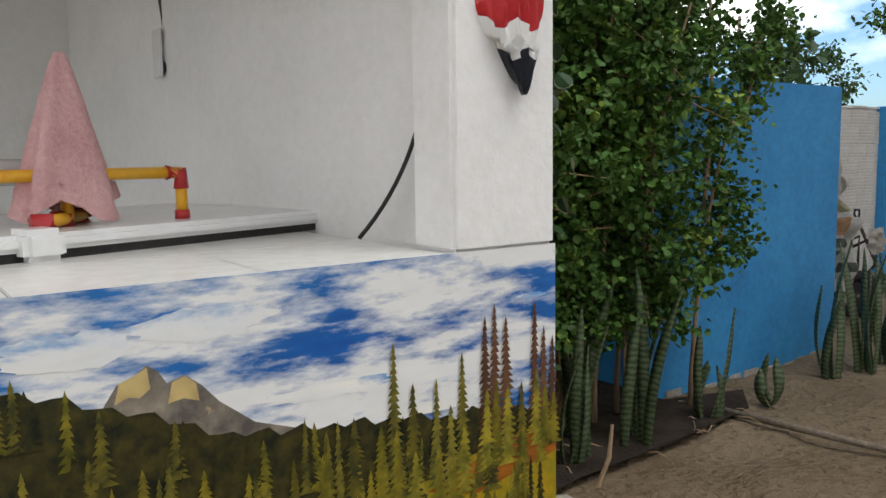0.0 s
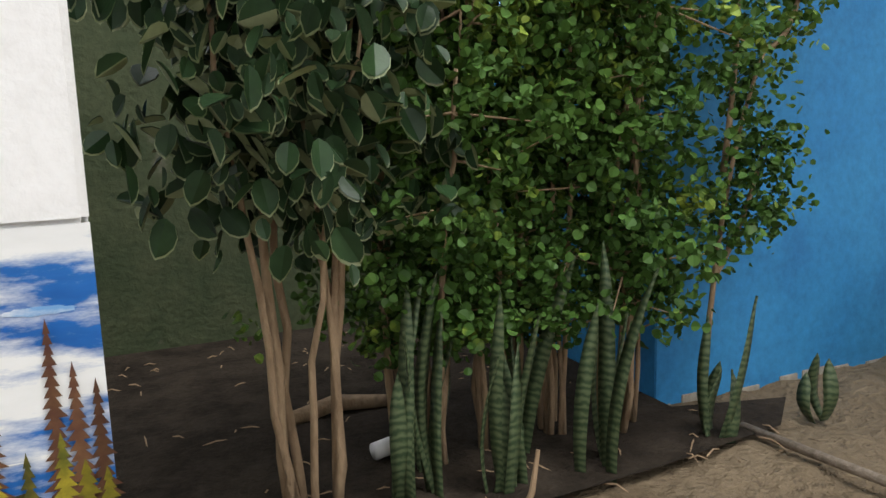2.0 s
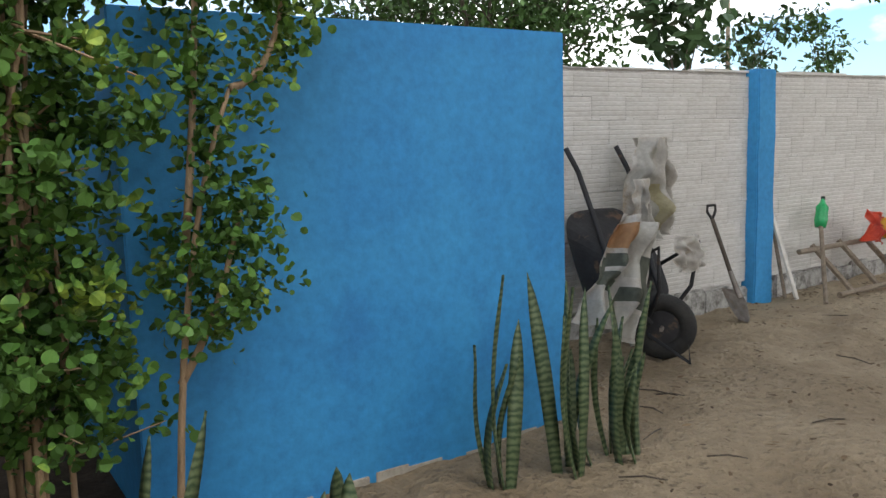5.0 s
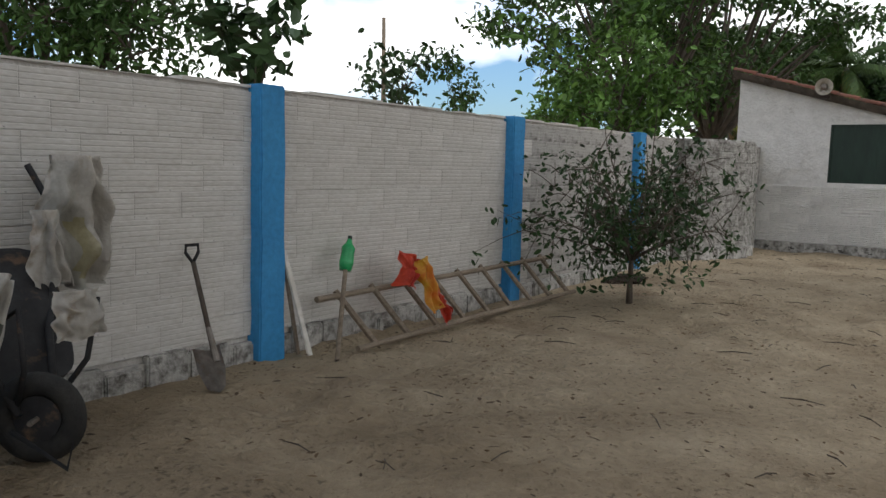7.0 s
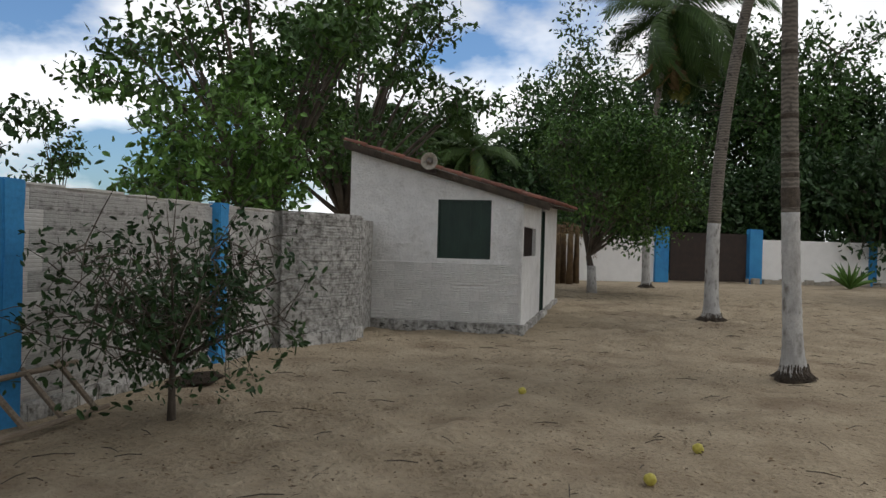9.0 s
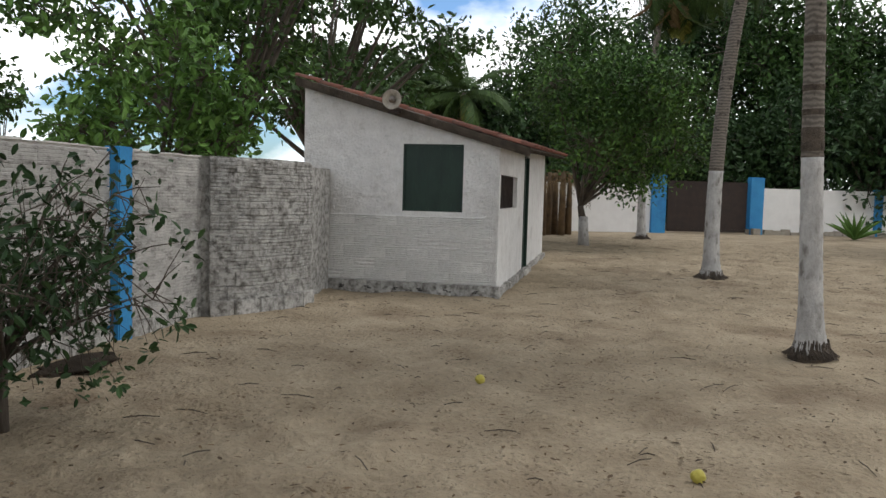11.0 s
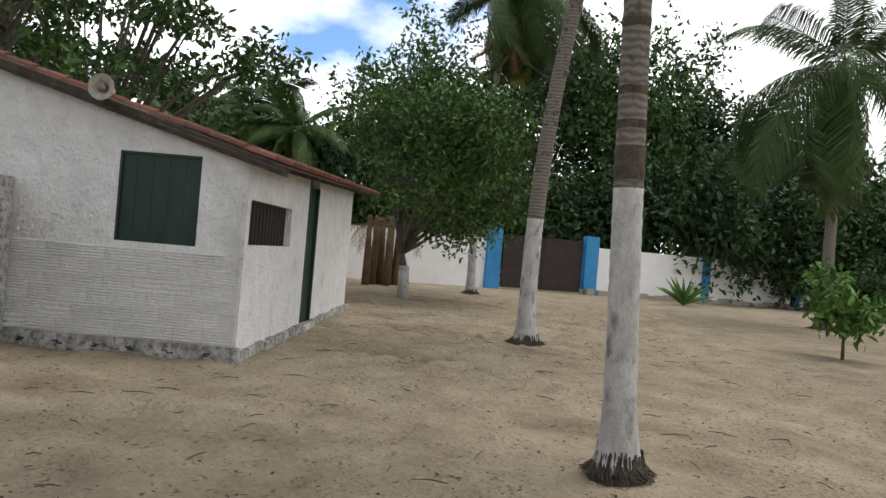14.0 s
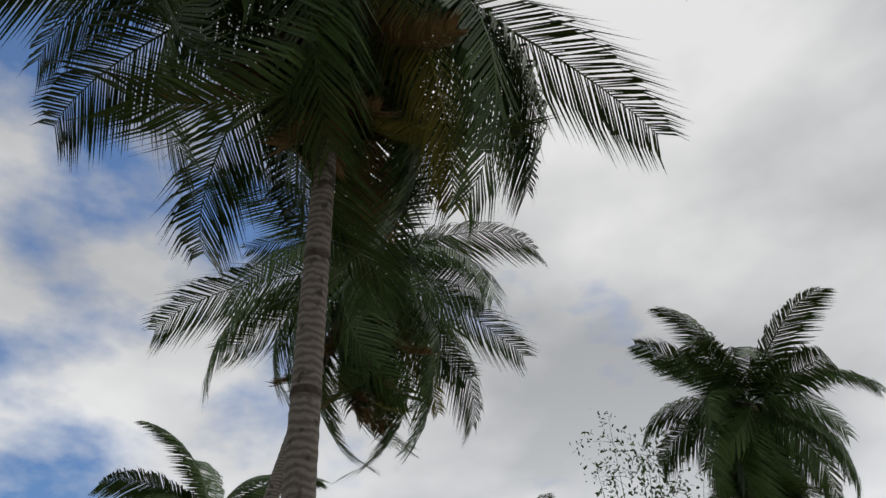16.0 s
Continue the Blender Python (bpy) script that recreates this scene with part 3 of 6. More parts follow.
def ground_mesh():
    def axis(lo, hi, step, far):
        a = list(np.arange(lo, hi + 1e-6, step))
        g = step
        x = hi
        while x < far:
            g *= 1.5
            x += g
            a.append(x)
        g, x = step, lo
        while x > -far:
            g *= 1.5
            x -= g
            a.insert(0, x)
        return np.array(a)
    us, ns = axis(-11, 30, 0.09, 900), axis(-2, 13, 0.09, 900)
    uu, vv = np.meshgrid(us, ns, indexing="ij")
    zz = np.zeros_like(uu)
    rng = np.random.default_rng(3)
    for k in range(26):
        f = rng.uniform(0.8, 9.0)
        a = rng.uniform(0, 6.28)
        zz += 0.013 / f ** 0.6 * np.sin(f * (uu * math.cos(a) + vv * math.sin(a)) + rng.uniform(0, 6))
    lump = rng.normal(0, 1, zz.shape)
    lump = (lump + np.roll(lump, 1, 0) + np.roll(lump, 1, 1) + np.roll(lump, 1, (0, 1))) / 2
    patch = np.clip(0.55 + 0.9 * np.sin(0.7 * uu + 1.3) * np.sin(0.9 * vv + 0.4 * uu), 0.12, 1.2)
    zz += lump * 0.016 * patch
    # footprints: shallow oval hollows with a raised rim
    fine_u, fine_n = np.flatnonzero((us > -11) & (us < 30)), np.flatnonzero((ns > -2) & (ns < 13))
    for k in range(900):
        cu, cn, a = rng.uniform(-6, 26), rng.uniform(0.8, 12.5), rng.uniform(0, 6.28)
        iu = fine_u[np.abs(us[fine_u] - cu) < 0.4]
        jn = fine_n[np.abs(ns[fine_n] - cn) < 0.4]
        du, dn = uu[np.ix_(iu, jn)] - cu, vv[np.ix_(iu, jn)] - cn
        q = ((du * math.cos(a) + dn * math.sin(a)) / 0.17) ** 2 + ((dn * math.cos(a) - du * math.sin(a)) / 0.09) ** 2
        zz[np.ix_(iu, jn)] += rng.uniform(0.012, 0.028) * (q - 0.9) * np.exp(-q)
    zz *= np.where((uu < -5.0) & (vv < 2.3), 0.3, 1.0)
    inside = np.clip(np.minimum.reduce([(uu + 12) / 2, (36 - uu) / 4, (vv + 3) / 2, (16 - vv) / 3]), 0, 1)
    zz *= inside
    nu, nv = uu.shape
    V = np.stack([uu, -vv, zz - 0.015], -1).reshape(-1, 3)
    i = np.arange(nu - 1)[:, None] * nv + np.arange(nv - 1)[None]
    F = np.stack([i, i + 1, i + nv + 1, i + nv], -1).reshape(-1, 4)
    me = bpy.data.meshes.new("ground")
    me.from_pydata(V.tolist(), [], F.tolist())
    for p in me.polygons:
        p.use_smooth = True
    return me


link("ground", ground_mesh(), M["sand"], None, FR, "pale trampled sand yard with footprints and leaf litter", "structure", "ground")

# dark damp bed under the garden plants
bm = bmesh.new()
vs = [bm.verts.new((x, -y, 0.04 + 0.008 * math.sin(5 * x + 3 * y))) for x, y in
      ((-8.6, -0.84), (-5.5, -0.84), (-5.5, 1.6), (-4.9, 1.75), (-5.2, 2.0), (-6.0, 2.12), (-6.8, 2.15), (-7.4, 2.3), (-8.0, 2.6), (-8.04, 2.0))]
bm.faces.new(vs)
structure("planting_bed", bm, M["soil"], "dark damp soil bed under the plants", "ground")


def groove_brick(w, h, d, grooves=4, cut=0.010, b=0.006):
    """A hollow clay block with ridged face, front towards -y, origin at its lower left back."""
    bm = bmesh.new()
    prof = [(0, cut * 0.9)]
    for k in range(grooves + 1):
        z0, z1 = h * k / (grooves + 1), h * (k + 1) / (grooves + 1)
        prof += [(z0 + b, 0), (z1 - b, 0), (z1, cut)]
    prof[-1] = (h, cut * 0.9)
    cols = []
    for x, o in ((0, 0.002), (0.004, 0), (w - 0.004, 0), (w, 0.002)):
        cols.append([bm.verts.new((x, -d + y + o, z)) for z, y in prof])
    for a, c in zip(cols, cols[1:]):
        for k in range(len(prof) - 1):
            bm.faces.new((a[k], c[k], c[k + 1], a[k + 1]))
    lo = [bm.verts.new((x, 0, 0)) for x in (0, w)]
    hi = [bm.verts.new((x, 0, h)) for x in (0, w)]
    bm.faces.new((cols[0][0], lo[0], lo[1], cols[3][0], cols[2][0], cols[1][0]))
    bm.faces.new((cols[0][-1], cols[1][-1], cols[2][-1], cols[3][-1], hi[1], hi[0]))
    return bm


BW, BH = 0.37, 0.186
WALL_H = 2.06


def brick_courses(u0, u1, z0, z1, gap=0.002):
    """Lower left corners and lengths of the blocks in running bond."""
    out = []
    z, row = z0, 0
    while z < z1 - 0.05:
        x = u0 - (BW / 2 if row % 2 else 0)
        while x < u1 - 0.03:
            a, b = max(x, u0), min(x + BW, u1)
            if b - a > 0.05:
                out.append((a + gap / 2, z, b - a - gap))
            x += BW
        z += BH
        row += 1
    return out


# perimeter wall: mortar core, blocks on it added at the end
structure("wall_north", B((-3.2, 0.012, -0.2), (9.7, 0.16, WALL_H)), M["mortar"], "whitewashed hollow-block perimeter wall with blue pillars")
bm = bmesh.new()
rng0 = np.random.default_rng(5)
for x in np.arange(-3.2, 9.6, 0.31):
    box(bm, (x, -0.02, WALL_H), (min(x + 0.31, 9.69), 0.15, WALL_H + rng0.uniform(0.004, 0.03)))
structure("wall_coping", bm, M["whitewash_j"], "uneven whitewashed mortar top of the wall", "trim")
footing = structure("wall_footing", B((-3.2, -0.028, -0.15), (9.7, 0.01, 0.12)), M["weathered"], "rough exposed block footing of the wall", "trim")
x = -3.2
while x < 9.6:
    ln = rng0.uniform(0.2, 0.42)
    bm = B((x, -0.035 - rng0.uniform(0, .03), -0.1), (min(x + ln, 9.69), 0.012, rng0.uniform(0.06, 0.18)), 0.015)
    for v in bm.verts:
        v.co += Vector((0, noise.noise(v.co * 9), noise.noise(v.co * 7))) * 0.012
    part("block", bm, M["weathered"], footing)
    x += ln + rng0.uniform(.005, .03)
for k in range(3):
    x = 0.205 + 3.75 * k
    bm = B((x, -0.13, -0.15), (x + 0.255, 0.05, WALL_H + 0.03), 0.012)
    bmesh.ops.subdivide_edges(bm, edges=[e for e in bm.edges if e.calc_length() > 1], cuts=14)
    for v in bm.verts:
        v.co += Vector((noise.noise(v.co * 5 + Vector((k, 0, 0))), noise.noise(v.co * 5 + Vector((9, k, 0))), 0)) * 0.012
    structure("pillar_%d" % (k + 1), bm, M["blue"], "bright blue painted concrete wall pillar", "pillar")

# curved weathered wall at the end of the perimeter wall
arc = [(9.62 + 0.02, 0.16), (9.8, 0.42), (10.1, 0.62), (10.5, 0.78), (10.95, 0.88), (11.33, 0.90)]
bm = bmesh.new()
f0 = [(bm.verts.new((a, -b + 0.012, -0.2)), bm.verts.new((a, -b + 0.012, WALL_H + 0.02))) for a, b in arc]
f1 = [(bm.verts.new((a, -b + 0.17, -0.2)), bm.verts.new((a, -b + 0.17, WALL_H + 0.02))) for a, b in arc]
for i in range(len(arc) - 1):
    bm.faces.new((f0[i][0], f0[i + 1][0], f0[i + 1][1], f0[i][1]))
    bm.faces.new((f1[i + 1][0], f1[i][0], f1[i][1], f1[i + 1][1]))
    bm.faces.new((f0[i][1], f0[i + 1][1], f1[i + 1][1], f1[i][1]))
bm.faces.new((f0[-1][0], f1[-1][0], f1[-1][1], f0[-1][1]))
curved_wall = structure("wall_curved", bm, M["weathered"], "curved block wall with blackened peeling whitewash")
bm = bmesh.new()
for i in range(len(arc) - 1):
    (a, b), (c, d) = arc[i], arc[i + 1]
    ln, an = math.hypot(c - a, d - b), math.atan2(-(d - b), c - a)
    box(bm, (0, -0.07, -0.1), (ln, 0.02, 0.2), 0.012, Matrix.Translation((a, -b, 0)) @ Matrix.Rotation(an, 4, "Z"))
structure("curved_footing", bm, M["weathered"], "stepped footing under the curved wall", "trim")
structure("wall_link", B((11.34, -0.55, -0.2), (13.1, -0.40, WALL_H - 0.02)), M["weathered"], "weathered wall between the curved wall and the house")

# blue wall panel with its returns
bm = B((-5.5, -1.47, -0.2), (-3.3, -1.31, 2.07), 0.006)
structure("wall_blue", bm, M["blue"], "smooth bright blue painted garden wall")
structure("wall_blue_return", B((-3.46, -1.31, -0.2), (-3.302, 0.15, 2.06)), M["blue"], "blue return of the garden wall")
structure("wall_blue_side", B((-5.498, -1.31, -0.2), (-5.35, 0.82, 2.06)), M["blue"], "blue side of the garden wall")
bm = bmesh.new()
for x in np.arange(-5.5, -3.32, 0.17):
    if rng0.uniform() < 0.75:
        box(bm, (x, -1.47 - rng0.uniform(.004, .012), -0.05), (x + rng0.uniform(.1, .2), -1.465, rng0.uniform(.0, .035)), 0.003)
structure("blue_wall_footing", bm, M["stone"], "crumbled pale plaster along the wall's foot", "trim")
# green mossy wall behind the plants
bm = bmesh.new()
prof = [(-8.8, -0.2), (-8.8, 2.25), (-8.52, 2.3), (-8.2, 3.0), (-6.6, 3.0), (-6.4, 2.25), (-5.34, 2.22), (-5.34, -0.2)]
a = [bm.verts.new((x, 0.85, z)) for x, z in prof]
b = [bm.verts.new((x, 1.0, z)) for x, z in prof]
bm.faces.new(a)
bm.faces.new(b[::-1])
for i in range(len(prof)):
    j = (i + 1) % len(prof)
    bm.faces.new((a[j], a[i], b[i], b[j]))
structure("wall_mossy", bm, M["moss"], "dark green damp wall with peeling plaster near its foot")

# far perimeter wall with the gate


def far(n):
    return 38.6 + 0.4 * n


FAR_ROT = math.degrees(math.atan2(-1, 0.4))   # heading of growing n
FM = L(far(0), 0, 0, FAR_ROT)                 # local x runs along the far wall
K = math.hypot(1, 0.4)


def far_wall(name, n0, n1):
    bm = B((n0 * K, -0.001, -0.3), (n1 * K, 0.16, 2.36), 0.01)
    structure(name, bm, M["white"], "long whitewashed boundary wall", m=FM)


far_wall("wall_east", -3, 7.35)
far_wall("wall_east_2", 12.6, 75)
bm = bmesh.new()
for x in np.arange(13, 60, 0.5):
    box(bm, (x, -0.12 - rng0.uniform(0, .1), -0.1), (x + 0.5, 0.0, rng0.uniform(.12, .3)), 0.02)
structure("east_footing", bm, M["stone"], "stony footing of the boundary wall", "trim", m=FM)
for i, nn in enumerate((7.25, 12.2, 18.9, 24.6, 30.2, 36, 42)):
    w, h = (0.75, 2.9) if i < 2 else (0.42, 2.45)
    bm = B((nn * K, -0.18, -0.2), (nn * K + w, 0.2, h), 0.02)
    structure("gate_pillar_%d" % (i + 1) if i < 2 else "east_pillar_%d" % (i - 1), bm, M["blue"], "blue painted gate pillar" if i < 2 else "blue painted boundary wall pillar", "pillar", m=FM)
gate = thing("door_1", FM @ pose(8.0 * K + 0.1, 0.03, 0), "closed dark brown sheet-metal double gate", "gate", kind="structure")
gw = (12.2 - 8.0) * K / 2 - 0.08
for k in range(2):
    leafm = part("gate_leaf", B((k * gw + 0.01, 0, 0.08), (k * gw + gw - 0.01, 0.05, 2.62), 0.004), M["gate"], gate)
    for zz in (0.15, 1.3, 2.5):
        part("rail", B((k * gw + 0.04, -0.03, zz), (k * gw + gw - 0.04, -0.001, zz + 0.07)), M["gate"], leafm)
# block by the gate
part_ob = thing("concrete_block", FM @ pose(12.2 * K + 0.2, -0.45, 0), "small grey concrete block by the gate", "block")
part("block", B((-.2, -.15, 0), (.2, .15, .3), 0.02), M["stone"], part_ob)
# wall beyond the small house
structure("wall_north_2", B((20.6, 0.2, -0.2), (38.0, 0.36, 2.2)), M["white"], "whitewashed boundary wall beyond the house")

# ---------- the small whitewashed house ----------
HU0, HU1, HN0, HN1 = 13.17, 22.3, 0.05, 3.45
RISE = 0.035        # the roof climbs a little towards the far end


def roof_z(n):
    return 3.46 - (n - HN0) * 0.285


house = thing("small_house", FR, "small whitewashed block house with a sloping red tile roof", "house")


def prism(pts_nz, u0, u1):
    """A wall slab: outline in n and z, thick in u."""
    bm = bmesh.new()
    a = [bm.verts.new((u0, -n, z)) for n, z in pts_nz]
    b = [bm.verts.new((u1, -n, z)) for n, z in pts_nz]
    bm.faces.new(a)
    bm.faces.new(b[::-1])
    k = len(pts_nz)
    for i in range(k):
        bm.faces.new((a[i], b[i], b[(i + 1) % k], a[(i + 1) % k]))
    bmesh.ops.recalc_face_normals(bm, faces=bm.faces)
    return bm


W0, W1, WZ0, WZ1 = 1.81, 2.84, 1.37, 2.49      # front shutter opening
T = 0.14
for outline in ([(HN0, -.2), (W0, -.2), (W0, roof_z(W0)), (HN0, roof_z(HN0))],
                [(W0, -.2), (W1, -.2), (W1, WZ0), (W0, WZ0)],
                [(W0, WZ1), (W1, WZ1), (W1, roof_z(W1)), (W0, roof_z(W0))],
                [(W1, -.2), (HN1, -.2), (HN1, roof_z(HN1)), (W1, roof_z(W1))]):
    part("wall", prism(outline, HU0, HU0 + T), M["house"], house, "whitewashed block wall")
SW0, SW1, SZ0, SZ1 = 13.33, 15.75, 1.44, 2.02   # side window
D0, D1, DZ = 17.03, 17.93, 2.5                  # side door
zt = roof_z(HN1)
for lo, hi in (((HU0 + T, -.2), (SW0, zt)), ((SW0, -.2), (SW1, SZ0)), ((SW0, SZ1), (SW1, zt)), ((SW1, -.2), (D0, zt)), ((D0, DZ), (D1, zt)), ((D1, -.2), (HU1, zt))):
    bm = B((lo[0], -HN1, lo[1]), (hi[0], -HN1 + T, hi[1]))
    for v in bm.verts:
        if v.co.z > zt - 0.01:
            v.co.z += RISE * (v.co.x - HU0)
    part("wall", bm, M["house"], house, "whitewashed side wall")
part("wall", B((HU0 + T, -HN0 - T, -.2), (HU1, -HN0, roof_z(HN0))), M["house"], house)
part("wall", prism([(HN0 + T, -.2), (HN1 - T, -.2), (HN1 - T, zt), (HN0 + T, roof_z(HN0 + T))], HU1 - T, HU1), M["house"], house)
part("floor", B((HU0, -HN1, -0.1), (HU1, -HN0, 0.08)), M["mortar"], house)
bm = bmesh.new()
rng1 = np.random.default_rng(8)
for x in np.arange(HN0, HN1, 0.24):
    box(bm, (HU0 - 0.075 - rng1.uniform(0, .015), -min(x + 0.235, HN1 + .06), -0.1), (HU0 + 0.02, -x, 0.16 + rng1.uniform(0, .02)), 0.01)
for x in np.arange(HU0, HU1, 0.3):
    box(bm, (x, -HN1 - 0.06 - rng1.uniform(0, .02), -0.1), (x + 0.3, -HN1 + 0.02, 0.10 + rng1.uniform(0, .04)), 0.01)
part("plinth", bm, M["weathered"], house, "rough whitewashed block plinth", kind="stuff")
for z in (0.035, 0.06):
    for k in range(7):
        x = HN0 + 0.25 + 0.47 * k + rng1.uniform(-.05, .05)
        for q in range(2):
            part("vent_hole", B((HU0 - 0.096, -x - 0.035 + q * .04, z), (HU0 - 0.07, -x - 0.005 + q * .04, z + 0.02)), M["dark"], house)
sh = part("window", B((HU0 + 0.045, -W1 + 0.012, WZ0 + 0.01), (HU0 + 0.08, -W0 - 0.012, WZ1 - 0.01), 0.004), M["green"], house, "dark green closed wooden shutter")
for k in range(1, 5):
    y = -W1 + (W1 - W0) * k / 5
    part("plank_joint", B((HU0 + 0.041, y - 0.006, WZ0 + 0.02), (HU0 + 0.047, y + 0.006, WZ1 - 0.02)), M["green"], sh)
for lo, hi in (((-W1, WZ0), (-W1 + .03, WZ1)), ((-W0 - .03, WZ0), (-W0, WZ1)), ((-W1, WZ1 - .03), (-W0, WZ1)), ((-W1, WZ0), (-W0, WZ0 + .03))):
    part("window_frame", B((HU0 + 0.01, lo[0], lo[1]), (HU0 + 0.06, hi[0], hi[1])), M["green"], sh)
win = part("window", B((SW0, -HN1 + 0.10, SZ0), (SW1, -HN1 + 0.12, SZ1)), M["dark"], house, "small barred dark window")
for k in range(1, 13):
    x = SW0 + (SW1 - SW0) * k / 13
    part("bar", tube([(x, -HN1 + 0.07, SZ0), (x, -HN1 + 0.07, SZ1)], 0.011, 6), M["gate"], win)
dr = part("door", B((D0 + .01, -HN1 + 0.05, 0.08), (D1 - .01, -HN1 + 0.09, DZ - .01), 0.004), M["green"], house, "dark green wooden door")
for k in range(1, 5):
    x = D0 + (D1 - D0) * k / 5
    part("plank_joint", B((x - .006, -HN1 + 0.045, 0.1), (x + .006, -HN1 + 0.052, DZ - .03)), M["green"], dr)
for a, b in ((D0, D0 + .06), (D1 - .06, D1)):
    part("door_frame", B((a, -HN1 - 0.015, 0.05), (b, -HN1 + 0.05, DZ)), M["green"], dr)
part("sill", B((D0 - .05, -HN1 - 0.12, -.05), (D1 + .05, -HN1 + .05, 0.09), 0.01), M["mortar"], house)
# roof: rafters, battens and clay channel tiles
ang = math.atan(0.285)
rs = Matrix.Translation((HU0, -(HN0 - 0.1), roof_z(HN0 - 0.1) + 0.01)) @ Matrix.Rotation(-RISE, 4, "Y") @ Matrix.Translation((-HU0, 0, 0)) @ Matrix.Rotation(ang, 4, "X")
RL = (HN1 + 0.5 - HN0 + 0.1) / math.cos(ang)
part("verge_board", box(bmesh.new(), (HU0 - 0.2, -RL, -0.05), (HU0 - 0.15, -0.02, 0.055), 0.006, rs), M["darkbark"], house, "dark weathered verge board")
roof = part("roof", box(bmesh.new(), (HU0 - 0.3, -RL, 0.06), (HU1 + 0.5, 0, 0.085), 0, rs), M["darkbark"], house, "sloping clay tile roof on timber")
for x in np.arange(HU0 - 0.27, HU1 + 0.5, 0.75):
    part("rafter", box(bmesh.new(), (x, -RL + 0.03, 0.0), (x + 0.06, -0.02, 0.06), 0.004, rs), M["darkbark"], roof)
tl = 0.46
bm = bmesh.new()
secs = 6
ring0 = [(0.085 * math.cos(math.pi * k / secs), 0.085 * math.sin(math.pi * k / secs) * 0.75) for k in range(secs + 1)]
rows_v = []
for y, sc in ((0, 0.86), (-tl, 1.0)):
    rows_v.append([bm.verts.new((x * sc, y, z * sc)) for x, z in ring0])
    rows_v.append([bm.verts.new((x * sc * 0.86, y, z * sc * 0.86 - 0.002)) for x, z in ring0])
for k in range(secs):
    bm.faces.new((rows_v[0][k], rows_v[0][k + 1], rows_v[2][k + 1], rows_v[2][k]))
    bm.faces.new((rows_v[2][k], rows_v[2][k + 1], rows_v[3][k + 1], rows_v[3][k]))
    bm.faces.new((rows_v[3][k], rows_v[3][k + 1], rows_v[1][k + 1], rows_v[1][k]))
bmesh.ops.recalc_face_normals(bm, faces=bm.faces)
tile_me = finish(bm, "roof_tile", True)
tile_me.materials.append(M["tile"])
rng1 = np.random.default_rng(12)
nrow = int(RL / (tl - 0.07)) + 1
for i, x in enumerate(np.arange(HU0 - 0.22, HU1 + 0.45, 0.185)):
    for j in range(nrow):
        y = -j * (tl - 0.07)
        if y - tl < -RL - 0.12:
            y = -RL - 0.05 + tl
        m = rs @ Matrix.Translation((x + rng1.uniform(-.012, .012), y, 0.09 + rng1.uniform(0, .012))) @ Matrix.Rotation(rng1.uniform(-.03, .03), 4, "Z") @ Matrix.Rotation(-0.03, 4, "X")
        if i < 1 or j >= nrow - 5 and i < 60:
            link("roof_tile", tile_me, None, roof, m)

# horn loudspeaker under the roof edge
spk = thing("horn_loudspeaker", L(12.78, 1.72, 3.17, 0) @ Matrix.Scale(0.8, 4), "round grey horn loudspeaker bracketed under the roof edge", "loudspeaker")
bm = bmesh.new()
prof = [(0.0, 0.03), (0.06, 0.035), (0.14, 0.06), (0.2, 0.12), (0.235, 0.185), (0.24, 0.2), (0.232, 0.2), (0.2, 0.17)]
rings = [[bm.verts.new((0.12 - x, r * math.cos(a), r * math.sin(a))) for a in [2 * math.pi * k / 28 for k in range(28)]] for x, r in prof]
for a, b in zip(rings, rings[1:]):
    for k in range(28):
        bm.faces.new((a[k], a[(k + 1) % 28], b[(k + 1) % 28], b[k]))
part("horn", bm, M["stone"], spk, smooth=True)
part("inner_horn", tube([(-0.1, 0, 0), (0.03, 0, 0)], [0.07, 0.05], 20), M["steel"], spk, smooth=True)
part("driver", tube([(0.1, 0, 0), (0.26, 0, 0)], [0.06, 0.055], 16), M["stone"], spk)
part("bracket", B((0.05, -0.12, -0.26), (0.4, 0.12, -0.19), 0.01), M["gate"], spk)
part("bracket_arm", B((0.1, -0.02, -0.22), (0.14, 0.02, -0.02)), M["gate"], spk)

# ---------- unseen wall, roof and tree on the yard's other side, added for shade ---
structure("wall_south", B((-16, -9.2, -0.2), (0.5, -9.0, 3.0)), M["white"], "plain whitewashed wall out of view, added to shade the yard")
bm = bmesh.new()
a = [bm.verts.new((x, -n, z)) for x, n, z in ((-16.5, 8.2, 2.8), (1.0, 8.2, 2.8), (1.0, 14.5, 5.0), (-16.5, 14.5, 5.0))]
bm.faces.new(a)
bmesh.ops.solidify(bm, geom=bm.faces[:], thickness=0.12)
structure("roof_south", bm, M["tile"], "sloping clay tile roof out of view, added to shade the yard", "roof")
# added crown, shifted overhead out of view to darken the near yard
leafy_tree("mango_tree", -1.4, 7.6, 11.5, 4.2, 146, "broad mango tree out of view, added to shade the yard", leaf=.34, twigs=1300, per=20, trunk_r=.24, low=.56, clumps=34, clump_r=.4, tr_spread=.36, shift=(3.0, 4.0))

